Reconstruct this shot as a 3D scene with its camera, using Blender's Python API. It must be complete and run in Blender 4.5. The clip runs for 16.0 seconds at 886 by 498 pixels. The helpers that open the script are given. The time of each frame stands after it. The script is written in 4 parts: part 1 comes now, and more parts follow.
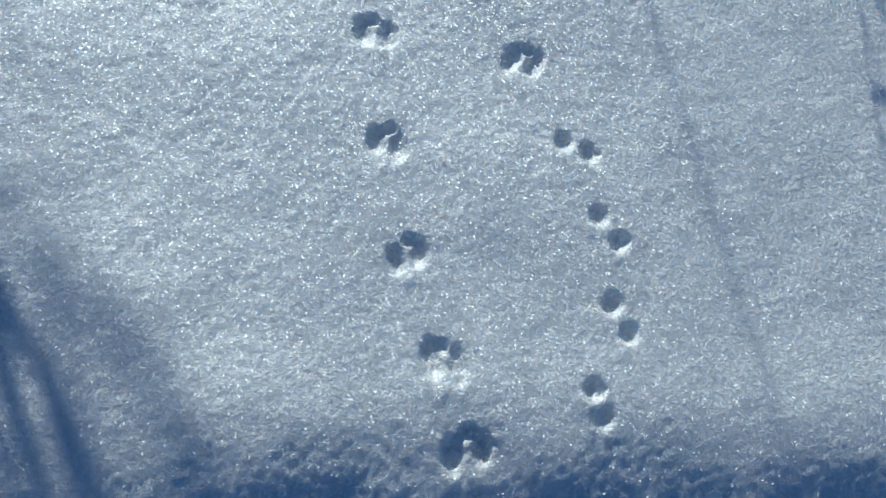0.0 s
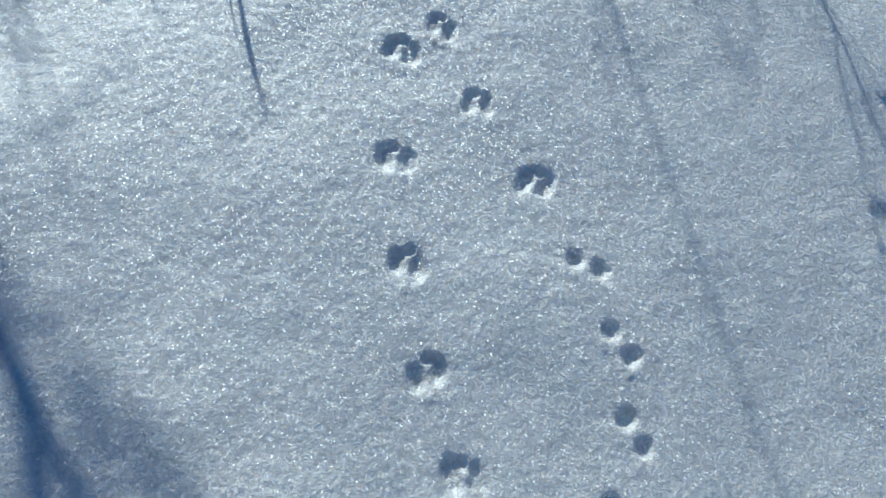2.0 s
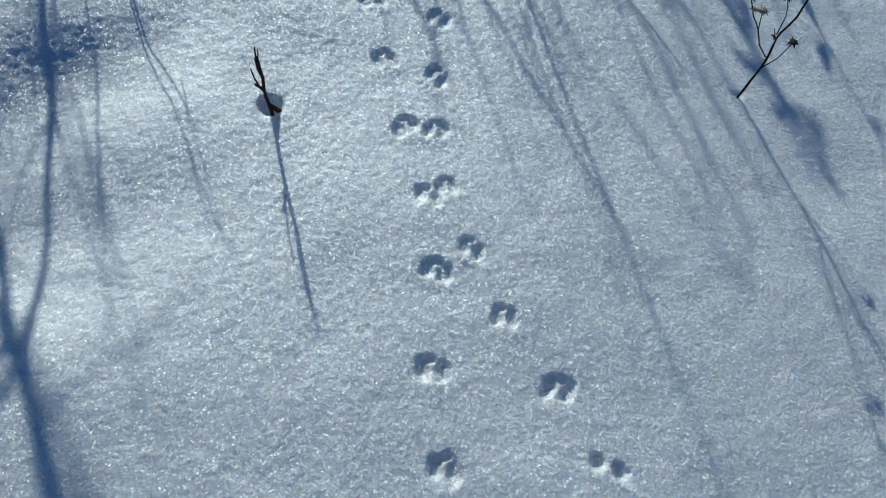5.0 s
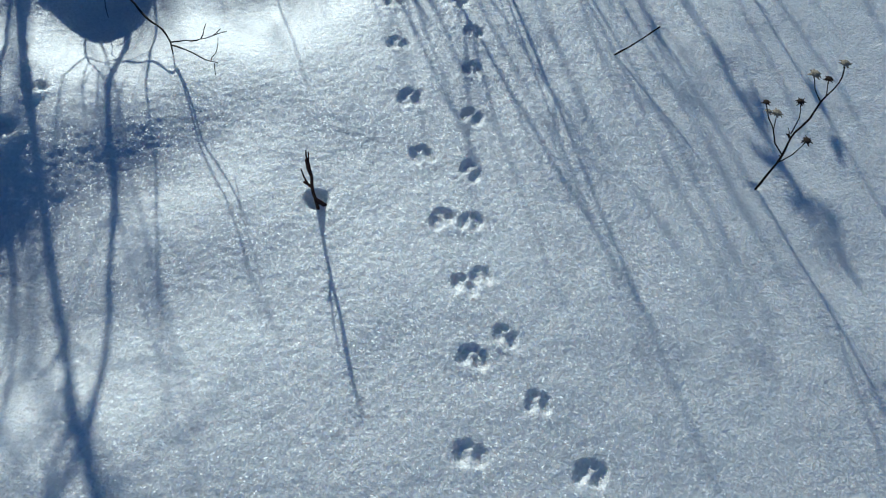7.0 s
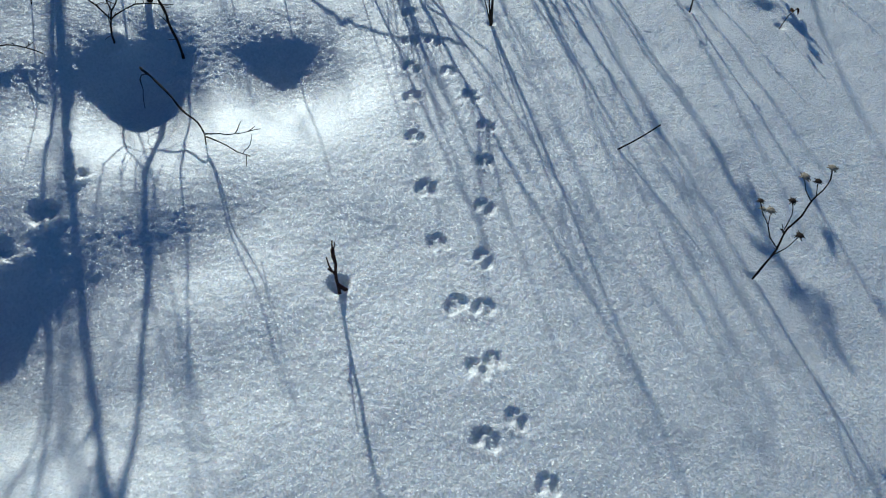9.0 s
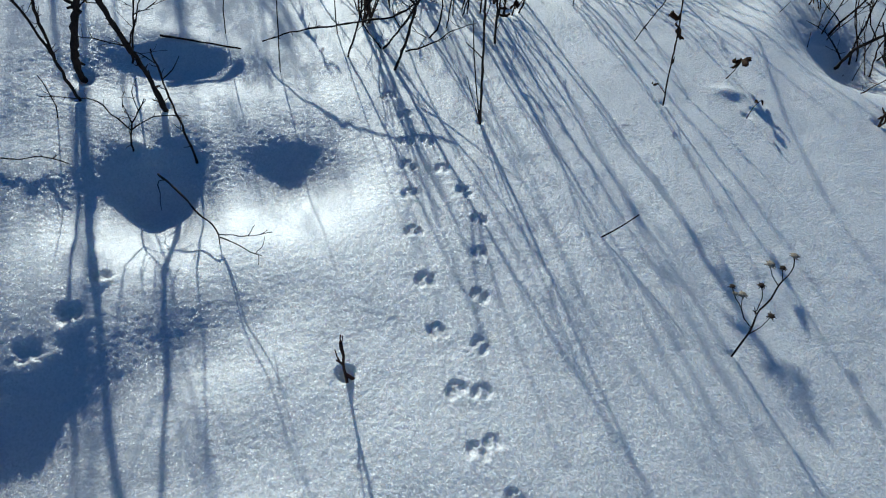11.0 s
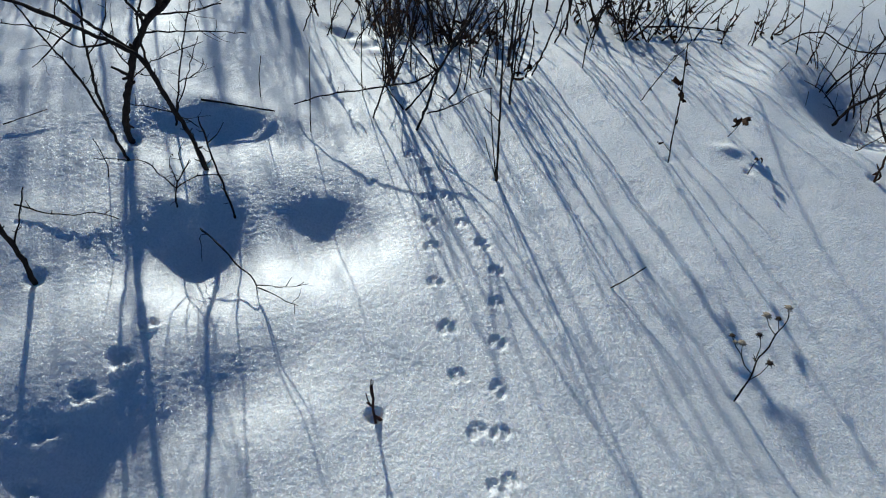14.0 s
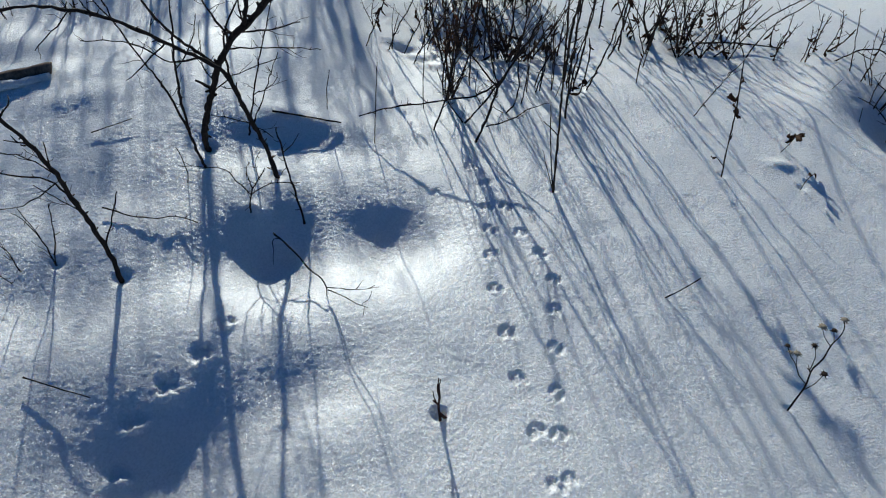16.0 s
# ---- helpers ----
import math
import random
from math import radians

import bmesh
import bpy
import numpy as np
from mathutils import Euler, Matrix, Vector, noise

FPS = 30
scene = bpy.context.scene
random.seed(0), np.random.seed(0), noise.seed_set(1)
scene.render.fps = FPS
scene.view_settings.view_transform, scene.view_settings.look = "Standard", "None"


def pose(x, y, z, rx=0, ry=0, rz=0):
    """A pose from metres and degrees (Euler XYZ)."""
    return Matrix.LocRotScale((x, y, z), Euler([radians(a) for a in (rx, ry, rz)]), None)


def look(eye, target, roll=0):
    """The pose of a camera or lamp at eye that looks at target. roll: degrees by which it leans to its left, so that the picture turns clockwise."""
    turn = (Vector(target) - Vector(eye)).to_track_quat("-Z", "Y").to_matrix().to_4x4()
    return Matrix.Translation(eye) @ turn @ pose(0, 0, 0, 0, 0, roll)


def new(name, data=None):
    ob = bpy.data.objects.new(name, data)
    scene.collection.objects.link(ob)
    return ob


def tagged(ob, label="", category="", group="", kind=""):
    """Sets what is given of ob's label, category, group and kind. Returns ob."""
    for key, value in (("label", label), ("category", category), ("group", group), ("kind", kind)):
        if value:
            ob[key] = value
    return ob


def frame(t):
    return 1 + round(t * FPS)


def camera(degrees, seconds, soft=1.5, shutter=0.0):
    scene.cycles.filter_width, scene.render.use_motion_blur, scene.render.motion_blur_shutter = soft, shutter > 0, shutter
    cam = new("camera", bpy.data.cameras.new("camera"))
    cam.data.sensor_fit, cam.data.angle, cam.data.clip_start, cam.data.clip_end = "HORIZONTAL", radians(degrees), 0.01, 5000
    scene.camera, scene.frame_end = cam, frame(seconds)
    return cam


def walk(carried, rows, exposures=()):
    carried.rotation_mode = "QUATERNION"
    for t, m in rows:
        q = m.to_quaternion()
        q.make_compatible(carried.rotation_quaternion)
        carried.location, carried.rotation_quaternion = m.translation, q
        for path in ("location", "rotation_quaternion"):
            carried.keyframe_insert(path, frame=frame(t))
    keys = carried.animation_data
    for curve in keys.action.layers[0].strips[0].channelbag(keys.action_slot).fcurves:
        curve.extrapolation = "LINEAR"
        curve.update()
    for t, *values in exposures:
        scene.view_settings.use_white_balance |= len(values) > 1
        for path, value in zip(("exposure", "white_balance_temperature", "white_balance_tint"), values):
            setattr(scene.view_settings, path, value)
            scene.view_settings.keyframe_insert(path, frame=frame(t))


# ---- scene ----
cam = camera(61.4, 16.0, soft=1.1)
METRES, EYE, TILT, LEAN, TURN = 0.92, 0.934, -77.0, -4.6, 0.0
ROWS = [
    (0.0, 0.0, 0.0, 0.0, -0.0, 0.0, -0.0),
    (0.5, -0.0095, -0.0102, 0.0271, 0.3, 1.2, -0.05),
    (1.0, -0.0155, -0.0144, 0.0435, 0.31, 2.27, -0.13),
    (1.5, -0.0152, -0.0296, 0.0602, 0.45, 3.56, 0.16),
    (2.0, -0.0165, -0.049, 0.0785, 0.52, 4.9, 0.32),
    (2.5, -0.0208, -0.0747, 0.1009, 0.64, 6.52, 0.31),
    (3.0, -0.0299, -0.1051, 0.1234, 0.98, 7.87, 0.43),
    (3.5, -0.0419, -0.1419, 0.1494, 1.21, 9.67, 0.5),
    (4.0, -0.048, -0.1661, 0.1636, 1.11, 11.43, 0.56),
    (6.5, -0.0792, -0.2878, 0.2105, 1.93, 19.01, 0.22),
    (7.0, -0.0929, -0.3125, 0.2128, 2.3, 19.74, 0.0),
    (7.5, -0.1032, -0.3404, 0.2138, 2.34, 20.97, -0.37),
    (8.0, -0.1163, -0.3674, 0.218, 2.25, 22.37, -0.85),
    (8.5, -0.1191, -0.3936, 0.2239, 2.02, 23.42, -0.98),
    (9.0, -0.1228, -0.4219, 0.2215, 1.99, 24.68, -0.77),
    (11.5, -0.1247, -0.6151, 0.1985, 2.42, 30.93, 0.89),
    (12.0, -0.1235, -0.6469, 0.1873, 2.65, 31.73, 0.88),
    (12.5, -0.1262, -0.6766, 0.1741, 2.46, 32.28, 0.73),
    (13.0, -0.1263, -0.6998, 0.1579, 2.5, 32.66, 0.71),
    (13.5, -0.1325, -0.7221, 0.1491, 2.5, 32.92, 0.81),
    (14.0, -0.1495, -0.7382, 0.1432, 2.92, 33.13, 0.19),
    (14.5, -0.1661, -0.7626, 0.1325, 3.62, 33.66, 0.1),
    (15.0, -0.1902, -0.7867, 0.113, 4.22, 33.74, -0.99),
    (15.5, -0.2138, -0.8075, 0.0947, 4.31, 34.0, -1.89),
    (16.0, -0.2233, -0.8261, 0.0761, 4.66, 33.88, -2.28),
]
EXPOSURES = [(0.0, 0.02, 5230, -3), (2.0, -0.05, 5230, -3), (3.5, -0.16, 5230, -3), (7.0, -0.17, 5240, -3), (9.0, -0.15, 5280, -2), (12.5, -0.03, 5420, 0), (16.0, -0.05, 5600, 2)]
walk(cam, [(t, pose(0, 0, EYE, TILT, LEAN, TURN) @ pose(METRES * x, METRES * y, METRES * z, 90 + pitch, roll, yaw)) for t, x, y, z, yaw, pitch, roll in ROWS], EXPOSURES)

# ---- sky and sun: a low winter sun ahead, a little to the left ----
SUN_UP, SUN_LEFT = 21.0, 15.5
world = bpy.data.worlds.new("winter_sky")
scene.world = world
world.use_nodes = True
wn = world.node_tree
sky = wn.nodes.new("ShaderNodeTexSky")
sky.sky_type, sky.sun_disc = "NISHITA", False
sky.ozone_density, sky.dust_density = 10.0, 0.0
sky.sun_elevation, sky.sun_rotation = radians(SUN_UP), radians(-SUN_LEFT)
wn.links.new(sky.outputs[0], wn.nodes["Background"].inputs[0])
wn.nodes["Background"].inputs[1].default_value = 0.054
sun_way = Vector((-math.sin(radians(SUN_LEFT)) * math.cos(radians(SUN_UP)), math.cos(radians(SUN_LEFT)) * math.cos(radians(SUN_UP)), math.sin(radians(SUN_UP))))
sun = new("sun", bpy.data.lights.new("sun", "SUN"))
sun.data.energy, sun.data.angle, sun.data.color = 5.0, radians(0.7), (1.0, 0.895, 0.735)
sun.matrix_world = look(sun_way * 30, (0, 0, 0))


# ---- materials ----
def nodes_of(name):
    mat = bpy.data.materials.new(name)
    mat.use_nodes = True
    nt = mat.node_tree
    return mat, nt, nt.nodes["Principled BSDF"], nt.nodes, nt.links


def set_in(node, **values):
    for key, value in values.items():
        node.inputs[key.replace("_", " ")].default_value = value
    return node


def snow_material():
    mat, nt, p, N, L = nodes_of("granular_snow")
    co = N.new("ShaderNodeTexCoord")
    big = set_in(N.new("ShaderNodeTexNoise"), Scale=6.0, Detail=4.0)
    ramp = N.new("ShaderNodeValToRGB")
    ramp.color_ramp.elements[0].position, ramp.color_ramp.elements[0].color = 0.3, (0.90, 0.92, 0.93, 1)
    ramp.color_ramp.elements[1].position, ramp.color_ramp.elements[1].color = 0.7, (0.95, 0.955, 0.96, 1)
    L.new(co.outputs["Object"], big.inputs["Vector"])
    L.new(big.outputs["Fac"], ramp.inputs["Fac"])
    # random tone per grain cell: the grains' fine light and shade put into colour
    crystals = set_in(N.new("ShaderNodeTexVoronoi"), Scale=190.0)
    grain_shade = N.new("ShaderNodeValToRGB")
    grain_shade.color_ramp.elements[0].position, grain_shade.color_ramp.elements[0].color = 0.15, (0.86, 0.867, 0.875, 1)
    grain_shade.color_ramp.elements[1].position, grain_shade.color_ramp.elements[1].color = 0.75, (1.0, 1.0, 1.0, 1)
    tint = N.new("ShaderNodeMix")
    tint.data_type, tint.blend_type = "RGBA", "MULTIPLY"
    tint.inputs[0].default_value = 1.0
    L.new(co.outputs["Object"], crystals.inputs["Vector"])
    L.new(crystals.outputs["Color"], grain_shade.inputs["Fac"])
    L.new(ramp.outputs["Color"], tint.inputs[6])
    L.new(grain_shade.outputs["Color"], tint.inputs[7])
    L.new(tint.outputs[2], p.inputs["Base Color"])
    grain = set_in(N.new("ShaderNodeTexNoise"), Scale=150.0, Detail=4.0, Roughness=0.62)
    soft = set_in(N.new("ShaderNodeTexNoise"), Scale=60.0, Detail=3.0)
    for n in (grain, soft):
        L.new(co.outputs["Object"], n.inputs["Vector"])
    b1 = set_in(N.new("ShaderNodeBump"), Strength=0.4, Distance=0.003)
    b2 = set_in(N.new("ShaderNodeBump"), Strength=1.0, Distance=0.0115)
    L.new(soft.outputs["Fac"], b1.inputs["Height"])
    L.new(grain.outputs["Fac"], b2.inputs["Height"])
    L.new(b1.outputs["Normal"], b2.inputs["Normal"])
    L.new(b2.outputs["Normal"], p.inputs["Normal"])
    set_in(p, Roughness=0.7, Specular_IOR_Level=0.2)
    # light seeps some fingers' width through the loose snow
    p.subsurface_method = "RANDOM_WALK"
    set_in(p, Subsurface_Weight=1.0, Subsurface_Scale=0.06, Subsurface_Radius=(0.85, 0.95, 1.1))

    # ice grains on top: each small facet leans its own way, some of them glint
    def facets(base_normal, scale, spread):
        cells = set_in(N.new("ShaderNodeTexVoronoi"), Scale=scale)
        L.new(co.outputs["Object"], cells.inputs["Vector"])
        lean = N.new("ShaderNodeVectorMath")
        lean.operation = "MULTIPLY_ADD"
        lean.inputs[1].default_value, lean.inputs[2].default_value = (2 * spread,) * 3, (-spread,) * 3
        L.new(cells.outputs["Color"], lean.inputs[0])
        add, unit = N.new("ShaderNodeVectorMath"), N.new("ShaderNodeVectorMath")
        add.operation, unit.operation = "ADD", "NORMALIZE"
        L.new(base_normal, add.inputs[0])
        L.new(lean.outputs[0], add.inputs[1])
        L.new(add.outputs[0], unit.inputs[0])
        return unit.outputs[0]
    plain = N.new("ShaderNodeNewGeometry").outputs["Normal"]
    loose = set_in(N.new("ShaderNodeBsdfDiffuse"), Roughness=0.3)
    L.new(tint.outputs[2], loose.inputs["Color"])
    L.new(facets(facets(b2.outputs["Normal"], 260.0, 0.54), 560.0, 0.46), loose.inputs["Normal"])
    shine = set_in(N.new("ShaderNodeBsdfGlossy"), Roughness=0.46, Color=(0.95, 0.97, 1.0, 1))
    L.new(facets(plain, 450.0, 0.8), shine.inputs["Normal"])
    # the low sun is also scattered forwards off the crust as a whole
    crust = set_in(N.new("ShaderNodeBsdfGlossy"), Roughness=0.62, Color=(0.95, 0.97, 1.0, 1))
    L.new(b1.outputs["Normal"], crust.inputs["Normal"])
    result = p.outputs[0]
    for layer, share in ((loose, 0.36), (crust, 0.10), (shine, 0.07)):
        blend = set_in(N.new("ShaderNodeMixShader"), Fac=share)
        L.new(result, blend.inputs[1])
        L.new(layer.outputs[0], blend.inputs[2])
        result = blend.outputs[0]
    L.new(result, N["Material Output"].inputs["Surface"])
    return mat


def bark_material(name, dark, light, scale=60.0, rough=0.8):
    mat, nt, p, N, L = nodes_of(name)
    co = N.new("ShaderNodeTexCoord")
    info = N.new("ShaderNodeObjectInfo")
    shift = N.new("ShaderNodeVectorMath")
    shift.operation = "MULTIPLY_ADD"
    shift.inputs[1].default_value = (1, 1, 0.25)
    L.new(co.outputs["Object"], shift.inputs[0])
    L.new(info.outputs["Random"], shift.inputs[2])
    n1 = set_in(N.new("ShaderNodeTexNoise"), Scale=scale, Detail=5.0, Roughness=0.65)
    n2 = set_in(N.new("ShaderNodeTexNoise"), Scale=scale * 6, Detail=3.0)
    L.new(shift.outputs[0], n1.inputs["Vector"])
    L.new(shift.outputs[0], n2.inputs["Vector"])
    mix = N.new("ShaderNodeMath")
    mix.operation = "MULTIPLY_ADD"
    mix.inputs[1].default_value = 0.35
    L.new(n2.outputs["Fac"], mix.inputs[0])
    L.new(n1.outputs["Fac"], mix.inputs[2])
    ramp = N.new("ShaderNodeValToRGB")
    ramp.color_ramp.elements[0].position, ramp.color_ramp.elements[0].color = 0.5, (*dark, 1)
    ramp.color_ramp.elements[1].position, ramp.color_ramp.elements[1].color = 0.85, (*light, 1)
    L.new(mix.outputs[0], ramp.inputs["Fac"])
    L.new(ramp.outputs["Color"], p.inputs["Base Color"])
    bump = set_in(N.new("ShaderNodeBump"), Strength=0.5, Distance=0.002)
    L.new(mix.outputs[0], bump.inputs["Height"])
    L.new(bump.outputs["Normal"], p.inputs["Normal"])
    set_in(p, Roughness=rough, Specular_IOR_Level=0.18)
    return mat


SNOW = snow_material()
BARK = bark_material("dark_twig_bark", (0.007, 0.005, 0.0045), (0.034, 0.023, 0.018))
RED_BARK = bark_material("reddish_stub_bark", (0.022, 0.010, 0.009), (0.085, 0.038, 0.028), 90)
CANE = bark_material("brown_dead_canes", (0.018, 0.011, 0.008), (0.095, 0.055, 0.033), 50)
DRY_LEAF = bark_material("withered_leaf", (0.025, 0.014, 0.010), (0.12, 0.062, 0.032), 70)
BROWN_LEAF = bark_material("rusty_dead_leaf", (0.09, 0.045, 0.026), (0.34, 0.17, 0.085), 70)
WEED = bark_material("dry_weed_stem", (0.013, 0.009, 0.007), (0.060, 0.040, 0.027), 80)
STRAW = bark_material("pale_seed_head", (0.14, 0.105, 0.07), (0.50, 0.44, 0.34), 260)
LOG = bark_material("weathered_log_bark", (0.07, 0.045, 0.032), (0.25, 0.17, 0.12), 25)


# ---- the snow ----
def lattice_noise(xs, ys, cell, seed):
    """Smooth value noise, -1 to 1, on the grid xs by ys."""
    size = 257
    table = np.random.RandomState(seed).uniform(-1, 1, (size, size))

    def cut(v):
        q = np.asarray(v, float) / cell + 1000.0
        i = np.floor(q).astype(int)
        f = q - i
        return i % size, (i + 1) % size, f * f * (3 - 2 * f)
    ix, jx, fx = cut(xs)
    iy, jy, fy = cut(ys)
    fx, fy = fx[None, :], fy[:, None]
    a = table[np.ix_(iy, ix)] * (1 - fx) + table[np.ix_(iy, jx)] * fx
    b = table[np.ix_(jy, ix)] * (1 - fx) + table[np.ix_(jy, jx)] * fx
    return a * (1 - fy) + b * fy


# hollows (depth below zero) and swells, shaped so their shade fits the camera's view: x, y, half-width across,
# half-width along, turn in degrees, height
FORMS = [
    (-0.525, 1.665, 0.135, 0.125, 24, -0.088),
    (-0.870, 1.570, 0.100, 0.135, 16, -0.098),
    (-1.060, 1.490, 0.130, 0.100, 6, -0.036),
    (-0.972, 1.725, 0.030, 0.026, 0, 0.022),
    (-1.020, 0.720, 0.270, 0.140, 12, -0.147),
    (-0.660, 1.075, 0.170, 0.085, 32, -0.027),
    (-0.420, 1.360, 0.170, 0.140, 20, 0.012),
    (-0.720, 0.860, 0.170, 0.090, 35, 0.016),
    (-1.060, 1.960, 0.170, 0.065, 8, -0.024),
    (-0.840, 2.080, 0.190, 0.055, 8, -0.024),
    (-0.880, 2.215, 0.140, 0.030, 6, 0.010),
    (-1.400, 1.720, 0.260, 0.080, 4, -0.014),
    (-1.950, 2.400, 0.260, 0.060, 12, -0.030),
    (-1.700, 2.150, 0.120, 0.050, 25, 0.016),
    (-1.550, 2.600, 0.200, 0.070, 8, -0.024),
    (-1.550, 1.300, 0.260, 0.120, 0, -0.030),
    (-1.850, 2.700, 0.320, 0.120, 10, -0.050),
    (1.640, 2.720, 0.160, 0.135, -28, -0.165),
    (1.330, 2.960, 0.080, 0.260, -26, 0.030),
    (1.560, 2.560, 0.070, 0.050, 0, -0.030),
    (0.850, 2.840, 0.360, 0.140, -4, 0.016),
    (0.900, 3.120, 0.420, 0.140, 0, -0.020),
    # swell added so that the far right snow turns to the sun and brightens
    (2.300, 3.900, 0.600, 0.600, 0, 0.160),
    (0.930, 2.310, 0.045, 0.022, 0, 0.016),
    (-0.240, 3.120, 0.240, 0.140, 0, -0.080),
    (-0.500, 2.860, 0.050, 0.030, 10, -0.030),
    (-0.590, 2.950, 0.055, 0.030, 10, -0.030),
    (-0.430, 2.760, 0.050, 0.030, 0, -0.025),
    (0.100, 2.880, 0.060, 0.040, 0, -0.030),
]


def bell(x, y, form):
    cx, cy, a, b, turn, h = form
    c, s = math.cos(radians(turn)), math.sin(radians(turn))
    u, v = (x - cx) * c + (y - cy) * s, (y - cy) * c - (x - cx) * s
    b = np.where((v > 0) & (h < -0.12), 1.5 * b, b)  # the deepest ones slope in gently on the far side
    return h * np.exp(-0.5 * ((u / a) ** 2 + (v / b) ** 2))


def ground(x, y):
    """The height of the snow, without prints and grain."""
    across, near = x, y
    x, y = x + 0.030 * np.sin(6.1 * y + 1.3) + 0.006 * np.sin(15.0 * y + 9.0 * x), y + 0.024 * np.sin(7.3 * x + 0.6) + 0.006 * np.sin(17.0 * x + 5.0 * y + 2.0)
    X, Y = 2.5 * np.tanh(x / 2.5), 4 * np.tanh(y / 4)
    rise, side = np.clip((near - 0.95) / 2.15, 0, 1), np.clip((-0.5 - across) / 0.9, 0, 1)
    z = 0.24 * rise * rise * (3 - 2 * rise) * side * side * (3 - 2 * side)
    z = z + 0.003 - 0.0935 * X + 0.012 * Y + 0.010 * X * Y - 0.0300 * X * X + 0.004 * Y * Y
    for form in FORMS:
        z = z + bell(0.35 * x + 0.65 * across, 0.35 * y + 0.65 * near, form)
    far = y - 2.35
    z = z - (0.065 + 0.0275 * (1 + np.tanh((x - 0.3) / 0.3))) * 0.5 * (np.minimum(far, 3.0) + np.sqrt(np.minimum(far, 3.0) ** 2 + 0.09))
    drop = np.clip((0.04 - near + 0.006 * np.sin(5 * x)) / 0.60, 0, 1)
    # the drop, shaped to put the near edge in shade, ends behind and to both sides
    pit = np.exp(-((across - 0.1) / 1.3) ** 4) / (1 + np.exp(np.clip(-9 * (near + 1.1), -60, 60)))
    return z - 0.20 * drop * drop * (3 - 2 * drop) * pit


def lines(*spans):
    out = [spans[0][0]]
    for start, end, step in spans:
        n = max(1, round((end - start) / step))
        out += [start + (end - start) * (i + 1) / n for i in range(n)]
    return np.array(out)


# pairs of small prints: x, y, turn, size
PAIRS = [
    (0.108, -0.037, 0, 1.2), (0.078, 0.073, 5, 1.1), (0.029, 0.209, 5, 1.0), (0.001, 0.358, 0, 1.0), (-0.017, 0.514, 8, 1.0),
    (-0.012, 0.690, -15, 0.95), (0.049, 0.736, -10, 0.8), (0.104, 0.611, 0, 0.85), (0.188, 0.489, -32, 1.0), (-0.026, 0.838, 5, 0.9),
    (0.006, 0.862, 5, 0.8), (-0.070, 0.991, 8, 0.95), (-0.012, 0.987, -20, 0.9), (-0.116, 1.152, 25, 0.9), (-0.146, 1.304, 5, 0.95),
    (-0.179, 1.472, 0, 0.95), (-0.193, 1.623, 0, 0.9), (-0.200, 1.738, -5, 0.9), (-0.211, 1.849, 0, 0.9), (-0.272, 2.067, 0, 0.9),
]
PAIRS += [
    (-0.218, 1.978, 0, 0.9), (-0.147, 1.859, -10, 0.9), (-0.099, 1.735, -10, 0.85), (-0.039, 1.638, -15, 0.9), (0.000, 1.531, -10, 0.9),
    (-0.004, 1.411, -5, 0.85), (-0.007, 1.268, -15, 0.9), (-0.011, 1.117, -30, 0.9),
]
DOTS = [(0.243, 0.375), (0.279, 0.361), (0.291, 0.271), (0.318, 0.238), (0.304, 0.151), (0.326, 0.113), (0.274, 0.040), (0.285, 0.004)]
HOOVES = [(-0.946, 1.268, 28, 0.7), (-0.989, 1.162, 28, 1.0), (-1.059, 1.070, 28, 1.0), (-1.127, 0.976, 28, 1.0), (-1.130, 0.847, 28, 0.9)]
# melted pits round stems: x, y, radius, depth
WELLS = [(-0.324, 1.018, 0.0145, 0.034), (-1.177, 1.966, 0.0195, 0.0165), (-0.932, 1.894, 0.0195, 0.012), (-1.172, 1.878, 0.015, 0.015), (-1.293, 1.403, 0.021, 0.0135), (-1.499, 1.437, 0.0165, 0.0105), (-0.979, 1.718, 0.0135, 0.009), (0.632, 1.150, 0.0080, 0.006), (0.019, 1.972, 0.009, 0.0075), (1.49, 2.236, 0.0165, 0.012), (0.666, 2.184, 0.009, 0.0075), (0.971, 2.178, 0.012, 0.009), (0.16, 2.685, 0.0225, 0.012)]


def press(Z, xs, ys, x, y, turn, lobes, depth, rim, seed, steep=1.9):
    """One print: lobes (u, v, half-width, half-length), steep sides, crumbs thrown back towards -v."""
    i0, i1 = np.searchsorted(xs, (x - 0.09, x + 0.09))
    j0, j1 = np.searchsorted(ys, (y - 0.09, y + 0.09))
    c, s = math.cos(radians(turn)), math.sin(radians(turn))
    gx, gy = xs[None, i0:i1] - x, ys[j0:j1, None] - y
    u, v = gx * c + gy * s, gy * c - gx * s
    rough = 0.8 * lattice_noise(xs[i0:i1], ys[j0:j1], 0.0095, seed) + 0.6 * lattice_noise(xs[i0:i1], ys[j0:j1], 0.0042, seed + 500)
    hole = np.zeros_like(u)
    for lu, lv, a, b in lobes:
        q = 1.0 - ((u - lu) / a) ** 2 - ((v - lv) / b) ** 2 + 0.24 * rough
        hole = np.maximum(hole, np.clip(q * steep, 0, 1))
    back = min(l[1] - l[3] for l in lobes)
    wide = max(abs(l[0]) + l[2] for l in lobes)
    throw = np.exp(-0.5 * ((u / (wide * 0.75)) ** 2 + ((v - back + 0.002) / 0.008) ** 2)) * (0.7 + 0.9 * rough)
    Z[j0:j1, i0:i1] += rim * throw * (1 - hole) - depth * hole * (1 + 0.15 * rough)


